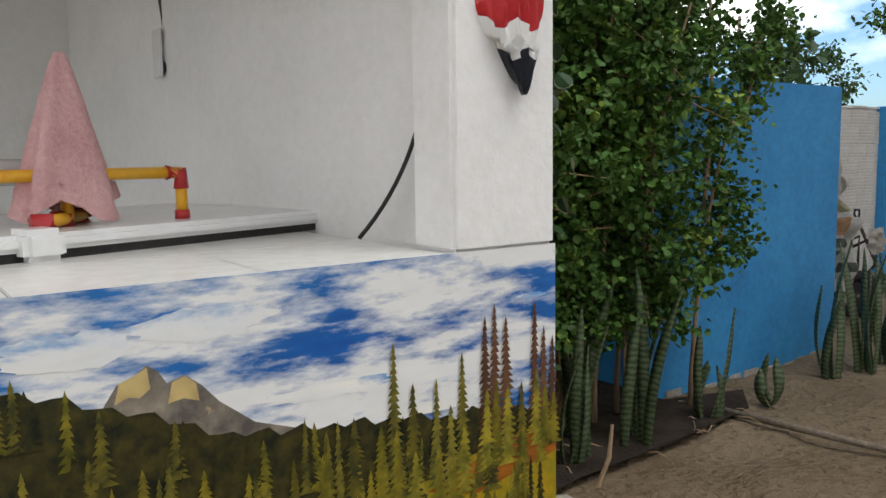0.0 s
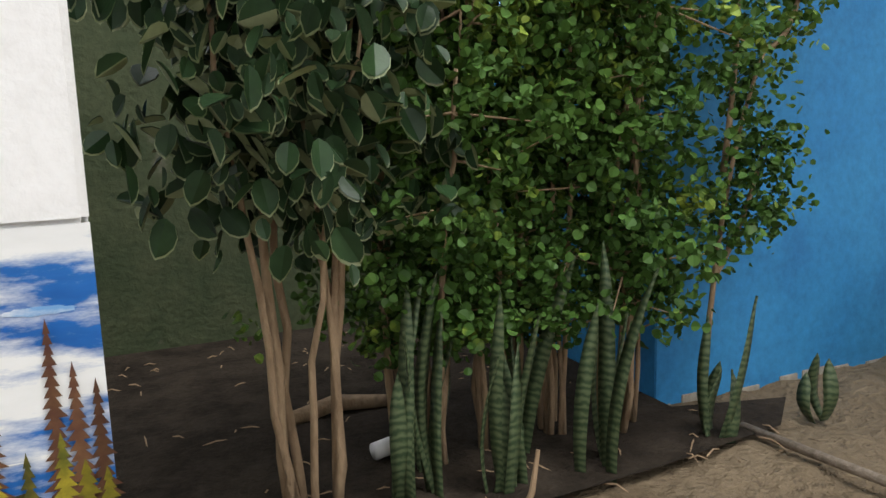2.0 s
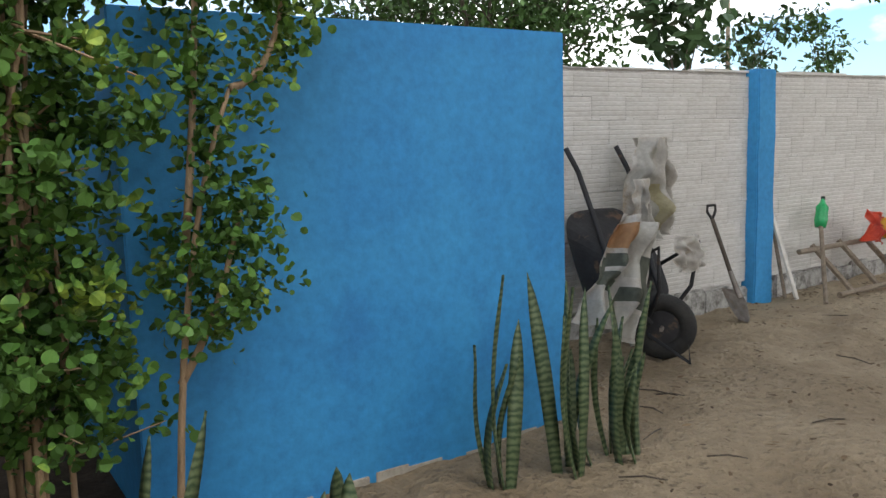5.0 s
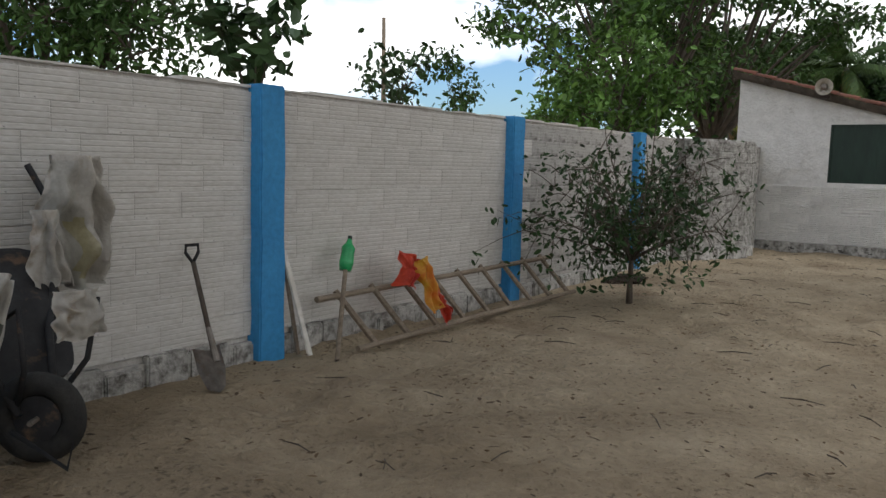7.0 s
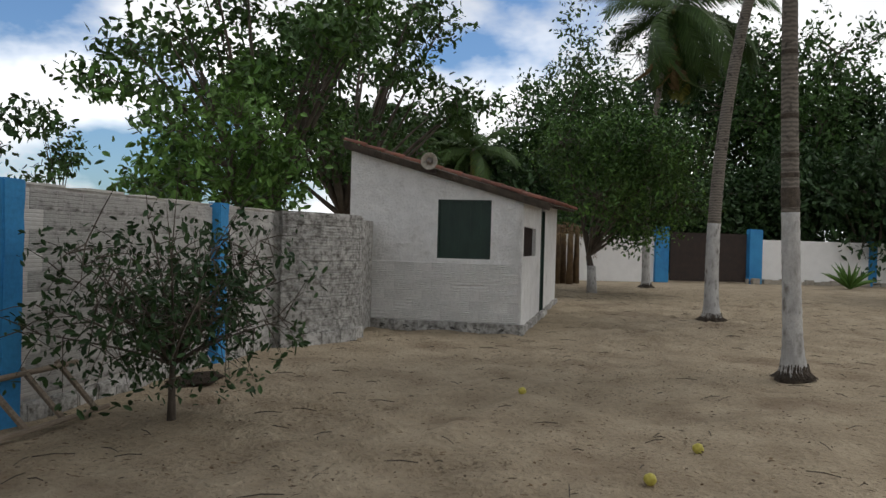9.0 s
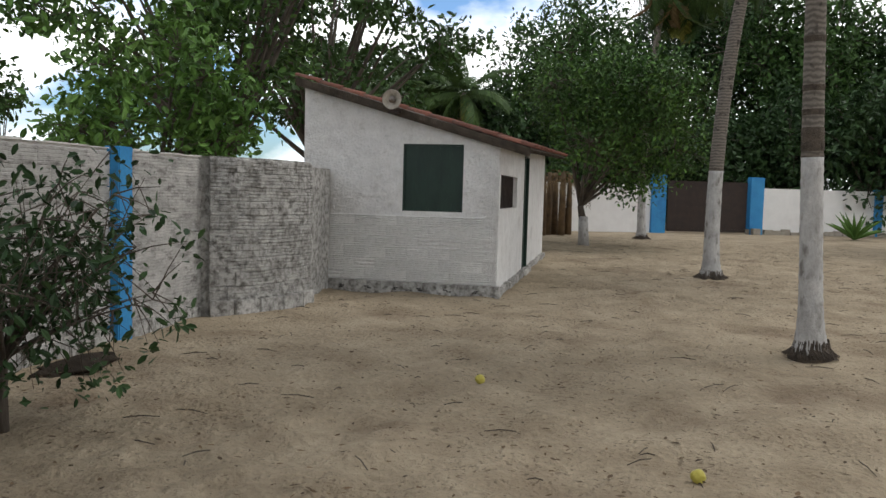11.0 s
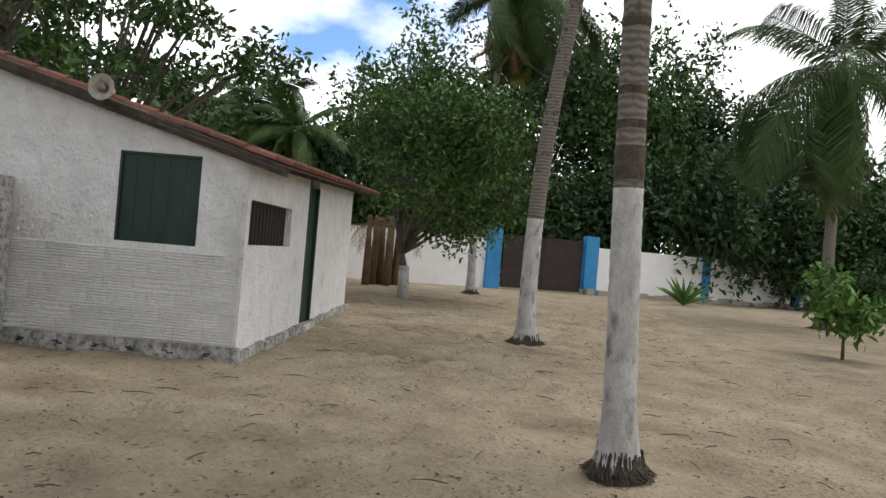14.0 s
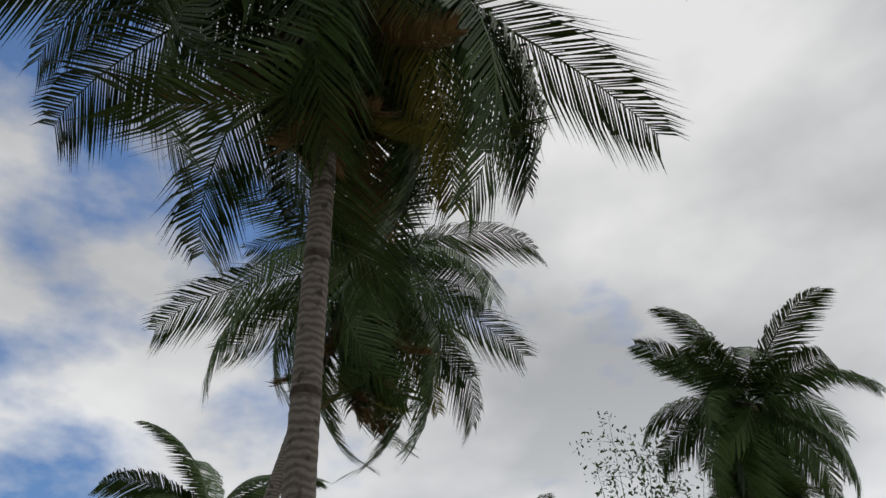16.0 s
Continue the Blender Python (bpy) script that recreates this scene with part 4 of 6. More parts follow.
# ---------- serving counter with the mural ----------
CN, CE = 3.31, -8.04           # front face and end of the counter
CZ = 1.355
structure("wall_counter", B((-13.0, -CN + 0.004, -0.2), (CE, -CN + 0.2, CZ - 0.03)), M["white"], "low masonry counter wall under the opening")
counter = thing("countertop", FR, "pale glazed tile countertop", "countertop", kind="structure")
for k in range(9):
    x1 = CE - 0.32 - k * 0.46
    if k == 0:
        x1 = CE - 0.33
    part("tile", B((x1 - 0.457, -CN, CZ - 0.03), (x1, -CN + 0.42, CZ), 0.002), M["counter"], counter)
    part("tile", B((x1 - 0.457, -CN + 0.423, CZ - 0.03), (x1, -CN + 0.88, CZ), 0.002), M["counter"], counter)
structure("counter_base", B((-12.9, -CN + 0.2, -0.2), (CE - 0.16, -CN + 0.9, CZ - 0.032)), M["white"], "masonry base of the counter")
bm = B((CE - 0.32, -CN - 0.004, CZ - 0.004), (CE, -CN + 0.17, 3.0), 0.012)
structure("column", bm, M["white"], "white plastered column at the end of the counter", "column")
structure("column_base", B((CE - 0.32, -CN + 0.004, -0.2), (CE - 0.002, -CN + 0.17, CZ - 0.006)), M["white"], "plastered column foot", "column")
# kitchen shell: side wall set askew, back wall, far side, ceiling
bm = bmesh.new()
pts = [(CE - 0.02, CN - 0.17), (-8.68, -0.84), (-8.82, -0.84), (CE - 0.18, CN - 0.17)]
a = [bm.verts.new((x, -y, -0.2)) for x, y in pts]
b = [bm.verts.new((x, -y, 3.0)) for x, y in pts]
bm.faces.new(a)
bm.faces.new(b[::-1])
for i in range(4):
    bm.faces.new((a[i], b[i], b[(i + 1) % 4], a[(i + 1) % 4]))
bmesh.ops.recalc_face_normals(bm, faces=bm.faces)
structure("wall_kitchen_side", bm, M["white"], "white plastered kitchen side wall")
structure("wall_kitchen_back", B((-13, -0.5, -0.2), (-8.62, -0.36, 3.0)), M["white"], "white plastered kitchen back wall")
structure("wall_lintel", B((-13.0, -CN, 2.62), (CE - 0.32, -CN + 0.17, 3.0)), M["white"], "white beam over the serving opening")
structure("ceiling", B((-13.2, -CN - 0.02, 3.0), (CE, 0.1, 3.12)), M["white"], "flat white ceiling slab", "ceiling")
structure("floor", B((-13, -CN + 0.2, -0.1), (-8.2, -0.4, 0.02)), M["counter"], "pale kitchen floor", "floor")

# mural: a printed mountain landscape glued on the counter's face
MU0, MU1 = -12.0, CE
mural = thing("mural", FR, "printed mountain and fir forest mural on the counter front", "mural")
y0 = -CN
part("sky", B((MU0, y0 - 0.0015, 0.0), (MU1, y0 + 0.002, CZ)), M["m_sky"], mural)
rngm = np.random.default_rng(21)


def flat(pts, lay):
    bm = bmesh.new()
    vs = [bm.verts.new((x, y0 - 0.0015 - 0.0006 * lay, z)) for x, z in pts]
    bm.faces.new(vs)
    bmesh.ops.recalc_face_normals(bm, faces=bm.faces)
    return bm


def blob(cx, cz, w, h, lay, k=34):
    return flat([(cx + w * math.cos(2 * math.pi * i / k) * (1 + 0.35 * noise.noise(Vector((cx * 7, i * 0.8, lay)))),
                  min(CZ - 0.004, cz + h * math.sin(2 * math.pi * i / k) * (1 + 0.5 * noise.noise(Vector((i * 0.7, cx * 5, 3)))))) for i in range(k)], lay)


for cx, cz, w, h in ((-8.68, 1.09, 0.16, 0.016), (-9.35, 1.09, 0.25, 0.02), (-8.5, 1.0, 0.28, 0.014), (-8.35, 1.06, 0.1, 0.007), (-8.12, 1.23, 0.05, 0.007), (-8.95, 1.27, .14, .03), (-9.2, 1.25, .12, .035)):
    part("cloud", blob(cx, cz, w, h, 1), M["m_cloud"], mural)
def hill(x):
    return float(np.interp(x, (-12, -9.6, -9.29, -8.9, -8.5, -8.04), (1.1, 1.2, 1.19, 1.03, 0.98, 0.93)))


top = [(x, hill(x) + 0.022 * noise.noise(Vector((x * 9, 2, 0))) + 0.008 * ((i * 7) % 3)) for i, x in enumerate(np.linspace(MU0, MU1, 161))]
part("mountain", flat([(-9.3, 0.95), (-9.22, 1.1), (-9.15, 1.13), (-9.12, 1.175), (-9.09, 1.185), (-9.065, 1.205), (-9.045, 1.19), (-9.03, 1.165), (-8.995, 1.175), (-8.965, 1.15), (-8.93, 1.11), (-8.86, 1.055), (-8.76, 1.02), (-8.7, 0.95)], 2), M["m_rock"], mural)
part("sunlit_face", flat([(-9.125, 1.14), (-9.115, 1.178), (-9.085, 1.19), (-9.065, 1.2), (-9.06, 1.16), (-9.08, 1.145), (-9.1, 1.15)], 2.4), M["m_lit"], mural)
part("sunlit_face", flat([(-9.03, 1.125), (-9.02, 1.165), (-8.995, 1.172), (-8.975, 1.155), (-8.97, 1.12), (-9.0, 1.13)], 2.4), M["m_lit"], mural)
part("hillside", flat([(MU0, 0.0)] + top + [(MU1, 0.0)], 3), M["m_hill"], mural)
part("gold_meadow", flat([(-9.1, 0.3), (-8.85, 0.72), (-8.6, 0.81), (-8.4, 0.845), (-8.25, 0.87), (MU1, 0.9), (MU1, 0.3)], 5), M["m_gold"], mural)
part("rust_meadow", flat([(-8.45, 0.8), (-8.34, 0.835), (-8.2, 0.87), (MU1, 0.9), (MU1, 0.81), (-8.3, 0.76)], 6), M["m_rust"], mural)


def fir(x, z0, h, w, lay):
    """A ragged conifer outline: short boughs that reach out and drop back to the stem."""
    steps = max(9, int(h / 0.016))
    left, right = [], []
    for k in range(steps):
        f = k / steps
        hw = w * (1 - f) ** 0.8 * rngm.uniform(0.6, 1.1) + 0.003
        hr = w * (1 - f) ** 0.8 * rngm.uniform(0.6, 1.1) + 0.003
        left += [(x - hw, z0 + h * f - 0.008), (x - hw * 0.3, z0 + h * (f + 0.5 / steps))]
        right += [(x + hr, z0 + h * f - 0.008), (x + hr * 0.3, z0 + h * (f + 0.5 / steps))]
    return flat(left + [(x, z0 + h)] + right[::-1], lay)


FIRS = ((-8.535, .80, .37, .036, 0), (-8.485, .80, .27, .036, 0), (-8.42, .82, .25, .026, 0), (-8.345, .84, .28, .03, 0), (-8.275, .88, .32, .03, 1), (-8.245, .88, .345, .032, 1), (-8.21, .88, .31, .036, 1),
        (-8.115, .91, .31, .026, 1), (-8.085, .9, .25, .03, 1), (-8.055, .9, .22, .026, 1), (-8.16, .87, .15, .024, 0), (-8.64, .74, .26, .045, 0), (-8.78, .72, .22, .035, 0), (-8.84, .72, .2, .03, 0), (-8.38, .8, .2, .035, 0))
for x, z0, h, w, red in FIRS:
    part("fir", fir(x, z0, h, w, 9), M["m_firr" if red else "m_fir"], mural)
    part("fir", fir(x + .004, z0 - .06, h * .62, w * 1.25, 10), M["m_firl"], mural)
for k in range(230):
    x = rngm.uniform(-10.6, -8.08)
    zt2 = hill(x) - rngm.uniform(-.03, .25)
    hh = rngm.uniform(.08, .17)
    part("fir", fir(x, zt2 - hh, hh, rngm.uniform(.014, .03), 7 + (k % 2)), M[("m_fir", "m_hill", "m_firl")[k % 3]], mural)

# heart-shaped tricolour relief on the column
heart = thing("wall_relief", L(-8.17, CN + 0.004, 1.735), "glossy red, white and black heart-shaped relief on the column", "wall decoration")
M["gloss_r"] = mat("gloss_red", (0.42, 0.015, 0.02), (0.5, 0.03, 0.03), 4, 0.2, 0.1)
M["gloss_w"] = mat("gloss_white", (0.78, 0.77, 0.74), (0.82, 0.81, 0.78), 4, 0.2, 0.1)
M["gloss_k"] = mat("gloss_black", (0.012, 0.014, 0.02), (0.02, 0.022, 0.03), 4, 0.2, 0.1)


def relief(z0, z1, material):
    bm = bmesh.new()
    rows = []
    for i in range(9):
        z = z0 + (z1 - z0) * i / 8
        hw = 0.003 + 0.1 * min(1, (z / 0.17)) ** 0.75
        rows.append([bm.verts.new((hw * (-1 + 2 * j / 16) - 0.02 * (z > .1), -0.035 * max(0.0, 1 - (-1 + 2 * j / 16) ** 2) ** 0.5 * (1 + 0.35 * math.cos(j * 2.2 + z * 20)), z + 0.015 * math.cos(j * 0.8))) for j in range(17)])
    for a, b in zip(rows, rows[1:]):
        for j in range(16):
            bm.faces.new((a[j], a[j + 1], b[j + 1], b[j]))
    part("band", bm, material, heart, smooth=True)


relief(0.0, 0.08, M["gloss_k"])
relief(0.08, 0.15, M["gloss_w"])
relief(0.15, 0.25, M["gloss_r"])

# enamelled lid on the counter
lid = thing("chest_freezer_lid", L(-8.94, 2.62, CZ, 18), "white enamelled slab with a dark seal lying on the counter", "freezer lid")
part("slab", B((-0.55, -0.1, 0.022), (0.72, 0.8, 0.062), 0.012), M["slab"], lid)
part("seal", B((-0.53, -0.085, 0.0), (0.70, 0.78, 0.022)), M["rubber"], lid, "black rubber seal")
part("corner_cap", B((-0.30, -0.13, 0.0), (-0.2, -0.02, 0.075), 0.015), M["slab"], lid)

rack = thing("pipe_rack", L(-8.925, 2.60, CZ + 0.062, 18), "yellow pipe rack with red elbow joints on the slab", "pipe rack")


def pipe(a, b, r=0.016, material="pvc_y", name="pipe"):
    part(name, tube([a, b], r, 12), M[material], rack, smooth=True)


pipe((0.19, 0.0, 0.0), (0.19, 0.0, 0.12))
pipe((0.19, 0.0, 0.13), (-0.5, 0.14, 0.13))
pipe((-0.2, -0.02, 0.02), (-0.02, 0.15, 0.02))
for p in ((0.19, 0, 0.13), (-0.2, -0.02, 0.02), (-0.02, 0.15, 0.02), (-0.11, 0.06, 0.02)):
    d = Vector((0, 0, -0.05)) if p[2] > .1 else Vector((0.035, 0.03, 0))
    bm = tube([Vector(p) - Vector((0.04, -0.008, 0)), Vector(p), Vector(p) + Vector((0, 0, -0.045 if p[2] > .1 else -0.02))], 0.021, 12)
    part("elbow", bm, M["pvc_r"], rack, smooth=True)
pipe((0.19, 0, 0), (0.19, 0, 0.025), 0.021, "pvc_r", "foot")
pipe((-0.11, 0.06, 0.02), (-0.11, 0.06, 0.20))
roll = thing("paper_roll", L(-9.22, 2.42, CZ + 0.20, 18), "white roll on the pipe rack", "roll")
part("roll", tube([(-0.25, 0, 0), (0.12, 0, 0)], 0.035, 18), M["slab"], roll, smooth=True)
towel = thing("towel", L(-9.04, 2.56, CZ + 0.1, 20), "pink towel hanging in folds on the pipe rack", "towel")
bm = bmesh.new()
rows = []
for i in range(20):
    f = i / 19
    z = 0.40 * (1 - f)
    w = 0.012 + 0.095 * f ** 0.8
    rows.append([bm.verts.new((w * math.cos(a) * 1.15, w * math.sin(a) * 0.8 * (1 + 0.25 * math.cos(5 * a)), z + (0.03 * math.cos(3 * a) if i > 16 else 0))) for a in [2 * math.pi * k / 30 for k in range(30)]])
    for k, v in enumerate(rows[-1]):
        s = 1 + 0.22 * math.cos(7 * 2 * math.pi * k / 30) * f
        v.co.x *= s
        v.co.y *= s
for a, b in zip(rows, rows[1:]):
    for k in range(30):
        bm.faces.new((a[k], a[(k + 1) % 30], b[(k + 1) % 30], b[k]))
part("cloth", bm, M["pink"], towel, smooth=True)


def side_at(n):
    """u of the kitchen side wall's inner face."""
    f = (CN - 0.17 - n) / (CN - 0.17 + 0.84)
    return (CE - 0.18) + f * (-8.82 - (CE - 0.18))


sock = thing("wall_socket", L(side_at(1.5) - 0.012, 1.5, 2.0, 98), "small white socket plate with dark cord hanging from it", "socket")
part("plate", B((-0.03, 0.0, -0.09), (0.04, 0.012, 0.10), 0.004), M["slab"], sock)
part("plug", tube([(0, -0.0, -0.05), (0, -.05, -0.05)], 0.03, 12), M["cable"], sock)
part("cord", tube(bez((0, -0.02, -0.03), (-0.02, -0.03, 0.1), (0, -0.01, 0.25), 8), 0.011, 8), M["cable"], sock)
cab = thing("power_cable", L(CE - 0.20, 3.1, CZ), "thin black cable curving down to the counter", "cable")
part("cable", tube(bez((-0.012, 0.04, 0.47), (-0.0, 0.1, 0.2), (-0.14, 0.2, 0.006), 14), 0.006, 8), M["cable"], cab, smooth=True)
pic = thing("poster", L(-9.3, -0.3, 1.7), "faded poster on the kitchen back wall", "poster")
for k, c in enumerate(("red", "stone", "dark", "stone")):
    part("print_band", B((-0.4, 0.185, -0.25 + 0.2 * (3 - k)), (0.28, 0.198, -0.06 + 0.2 * (3 - k))), M[c], pic)

# ---------- garden bed plants ----------


def snake_leaf(rng, h, w):
    """A stiff upright strap leaf, folded along its middle and drawn to a point."""
    bm = bmesh.new()
    lean, tw = rng.uniform(-.18, .18), rng.uniform(-.8, .8)
    rows = []
    for i in range(11):
        f = i / 10
        ww = w * (0.62 + 0.75 * f - 0.2 * f * f) * (1 - f ** 5) * (0.5 if f > .93 else 1) + 0.002
        c = Vector((lean * h * f * f, 0.03 * math.sin(4 * f), h * f))
        a = tw * f
        d = Vector((math.cos(a), math.sin(a), 0))
        o = Vector((-math.sin(a), math.cos(a), 0))
        rows.append([bm.verts.new(c - d * ww / 2 + o * ww * .18), bm.verts.new(c - o * 0.006), bm.verts.new(c + d * ww / 2 + o * ww * .18), bm.verts.new(c + o * 0.007)])
    for a, b in zip(rows, rows[1:]):
        for k in range(4):
            bm.faces.new((a[k], a[(k + 1) % 4], b[(k + 1) % 4], b[k]))
    return bm


def snake_plant(u, n, leaves, h, seed, spread=0.1, label="clump of banded green snake plant leaves in bare soil"):
    rng = np.random.default_rng(seed)
    ob = thing("snake_plant", L(u, n), label, "plant", "snake plants along the bed")
    for k in range(leaves):
        hh = h * rng.uniform(0.5, 1.05)
        a = rng.uniform(0, 6.28)
        m = Matrix.Translation((math.cos(a) * spread * rng.uniform(.2, 1), math.sin(a) * spread * .7 * rng.uniform(.2, 1), -0.03)) @ Matrix.Rotation(rng.uniform(-.13, .13), 4, "X") @ Matrix.Rotation(rng.uniform(-.16, .16), 4, "Y") @ Matrix.Rotation(rng.uniform(0, 3.1), 4, "Z")
        part("leaf", snake_leaf(rng, hh, rng.uniform(.05, .078)), M["snake"], ob, smooth=True, m=m)
    return ob


for args in ((-6.98, 1.88, 7, 0.95, 31, .13), (-6.62, 1.95, 6, 0.95, 32, .13), (-6.18, 1.96, 6, 1.05, 33, .12), (-5.52, 1.95, 5, 0.72, 34, .07), (-4.87, 1.95, 3, 0.36, 35, .05),
             (-4.05, 1.88, 5, 1.02, 36, .07), (-3.67, 1.93, 9, 1.0, 37, .13), (-3.37, 1.98, 11, 0.92, 38, .14), (-6.4, 1.75, 4, 1.0, 39, .1), (-6.8, 1.7, 4, .8, 40, .12)):
    snake_plant(*args)


def stem_bush(name, u, n, label, seed, stems, stem_h, spread, r=0.018, bark="bark"):
    rng = np.random.default_rng(seed)
    ob = thing(name, L(u, n), label, "shrub")
    tips = []
    for k in range(stems):
        a = rng.uniform(0, 6.28)
        b0 = Vector((math.cos(a) * .09, math.sin(a) * .07, -.05))
        tip = Vector((spread[0] * rng.uniform(-1, 1), spread[1] * rng.uniform(-1, 1), stem_h * rng.uniform(.75, 1.1)))
        path = bez(b0, (b0.x * 2, b0.y * 2, tip.z * .55), tip, 9)
        path = [p + Vector((rng.normal(0, .012), rng.normal(0, .012), 0)) for p in path]
        rr = r * rng.uniform(.7, 1.25)
        part("stem", tube(path, [rr * (1 - .6 * i / 9) for i in range(10)], 8), M[bark], ob, smooth=True)
        tips.append(path)
    return ob, tips, rng


# broad-leaved shrub with pale leaf margins
ob, paths, rng = stem_bush("broadleaf_shrub", -7.36, 1.78, "tall shrub with broad dark leaves edged in cream, bare tan stems", 51, 9, 2.5, (.38, .3), 0.018)
pts = np.array([tuple(p[i]) for p in paths for i in (5, 6, 7, 8, 9)])
pts = np.concatenate([pts, pts + rng.normal(0, .16, pts.shape), pts + rng.normal(0, .22, pts.shape)])
pts = pts[pts[:, 2] > 1.22]
state = rng.bit_generator.state
link("foliage", leaf_cloud("foliage", pts, 15, .085, .105, rng, 1.5, .66, True), M["fiddle"], ob, kind="stuff")
rng.bit_generator.state = state
rim = link("leaf_margin", leaf_cloud("leaf_margin", pts, 15, .085, .1085, rng, 1.5, .672, True), M["margin"], ob, kind="stuff")
rim.location = (0, 0.003, -0.004)

# round-leaved hedge shrubs
HEDGE = ((-6.85, 1.62, 2.15, .34), (-6.45, 1.58, 2.7, .36), (-6.12, 1.55, 2.9, .32), (-5.88, 1.66, 2.75, .22))
for i, (u, n, h, sp) in enumerate(HEDGE):
    ob, paths, rng = stem_bush("hedge_shrub", u, n, "dense garden shrub with small round green and yellowish leaves", 60 + i, 8, h, (sp, .3), 0.016)
    ob["group"] = "hedge shrubs in the bed"
    pts = []
    for p in paths:
        for q in p[2:]:
            for _ in range(6):
                o = rng.normal(0, 1, 3) * (.17, .15, .11)
                pts.append((q.x + o[0], q.y + o[1], q.z + o[2]))
    pts = np.array([q for q in pts if q[2] > 0.55])
    bm = bmesh.new()
    for q in pts[::4]:
        p = min((x for pp in paths for x in pp), key=lambda x: (x - Vector(q)).length)
        tube([p, p.lerp(Vector(q), .5), q], [.006, .004, .002], 4, bm, False)
    part("fine_branching", bm, M["bark"], ob, kind="stuff")
    link("foliage", leaf_cloud("foliage", pts, 20, .042, .038, rng, 0.1, 1.05, True), M["hedge"], ob, kind="stuff")
    link("young_leaves", leaf_cloud("young_leaves", pts[::9] + np.array((0, -.05, .06)), 24, (.05, .05, .02), .036, rng, -.2, 1.05, True), M["leaf_l"], ob, kind="stuff")

# leaning side branches of the hedge with tufts of leaves
ob = thing("leaning_shrub", L(-5.45, 1.75), "thin leaning shrub with bent pale stems and leaf tufts", "shrub")
rng = np.random.default_rng(70)
tuft = []
for a, b, c in (((0, 0, -.05), (.05, 0, 1.2), (.28, -.05, 1.75)), ((.28, -.05, 1.75), (.48, -.05, 1.78), (.52, -.05, 2.25)), ((.1, 0, 1.2), (.2, 0, 1.9), (.25, .1, 2.6)),
                ((.5, -.05, 2.2), (.6, -.05, 2.35), (.85, 0, 2.45)), ((.05, 0, .7), (.2, -.05, .95), (.3, -.05, 1.35))):
    path = bez(a, b, c, 8)
    part("branch", tube(path, [.016 - .001 * i for i in range(9)], 7), M["bark"], ob, smooth=True)
    tuft += [tuple(p + Vector(rng.normal(0, .07, 3))) for p in path[4:] for _ in range(5)]
link("foliage", leaf_cloud("foliage", tuft, 24, .05, .033, rng, .1, 1.05, True), M["hedge"], ob, kind="stuff")

# litter, pole, stick, rock and a can in the bed
pole = thing("bamboo_pole", L(-5.36, 1.92, 0.03), "long pale bamboo pole lying on the sand", "pole")
bm = tube([(0, 0, 0), (.04, -.65, .012), (.12, -1.24, .008), (.26, -1.95, .005)], [.022, .021, .019, .016], 10)
part("pole", bm, M["wood"], pole, smooth=True)
st = thing("stick", L(-6.72, 2.2, 0.0), "short broken stick leaning out of the soil", "stick")
part("stick", tube([(0, 0, -.02), (.06, -.02, .13), (.1, 0, .28)], [.014, .012, .008], 6), M["bark"], st)
rk = thing("rock", L(-7.2, 2.34, 0.0), "flat pale stone at the edge of the bed", "stone")
bm = bmesh.new()
bmesh.ops.create_icosphere(bm, subdivisions=3, radius=1)
for v in bm.verts:
    v.co = Vector((v.co.x * .24, v.co.y * .15, v.co.z * .07 + .02)) * (1 + .25 * noise.noise(v.co * 1.7))
part("stone", bm, M["stone"], rk, smooth=True)
can = thing("can", L(-6.96, 1.5, 0.085), "small dirty white can lying in the soil", "can")
part("can", tube([(-.06, 0, 0), (.06, .02, .01)], .038, 14), M["white"], can, smooth=True)
log = thing("fallen_branch", L(-7.0, 0.9, .03), "rotting branch lying in the dark bed", "branch")
part("branch", tube([(-.3, 0, .02), (0, .05, .06), (.35, 0, .03)], [.04, .045, .03], 8), M["bark"], log, smooth=True)

# ---------- things along the perimeter wall ----------
barrow = thing("wheelbarrow", L(-1.93, 0.52), "old black wheelbarrow stood on its nose against the wall", "wheelbarrow")
# local x along the wall, y into the wall
wheel = part("wheel", bmesh.new(), None, barrow)
wheel.location = (-0.02, -0.42, 0.235)
bm = bmesh.new()
R0, r0 = 0.17, 0.06
W = [[bm.verts.new(((R0 + r0 * math.cos(b)) * math.cos(a) * 0.62 + r0 * .9 * math.sin(b) * .78, -(R0 + r0 * math.cos(b)) * math.cos(a) * .78 + r0 * .9 * math.sin(b) * .62, (R0 + r0 * math.cos(b)) * math.sin(a)))
      for b in [2 * math.pi * j / 10 for j in range(10)]] for a in [2 * math.pi * i / 28 for i in range(28)]]
for i in range(28):
    for j in range(10):
        bm.faces.new((W[i][j], W[(i + 1) % 28][j], W[(i + 1) % 28][(j + 1) % 10], W[i][(j + 1) % 10]))
part("tyre", bm, M["rubber"], wheel, "worn black rubber tyre", smooth=True)
ax = Vector((.78, .62, 0))
part("rim", tube([-ax * .03, ax * .03], .115, 24), M["black"], wheel)
part("axle", tube([-ax * .11, ax * .11], .014, 8), M["steel"], wheel)
for s, hx in ((-1, -.06), (1, .46)):
    part("handle", tube([(-.02 + s * .09, -.40, .26), (s * .2, -.12, .62), (hx - .02, .2, 1.0), (hx, .36, 1.28), (hx - .07, .42, 1.46)], .02, 10), M["black"], barrow, smooth=True)
    part("leg", tube([(s * .2, -.2, .62), (s * .2 + .05, -.5, .80), (s * .16 + .04, -.48, .5), (s * .1, -.36, .28)], .015, 8), M["black"], barrow, smooth=True)
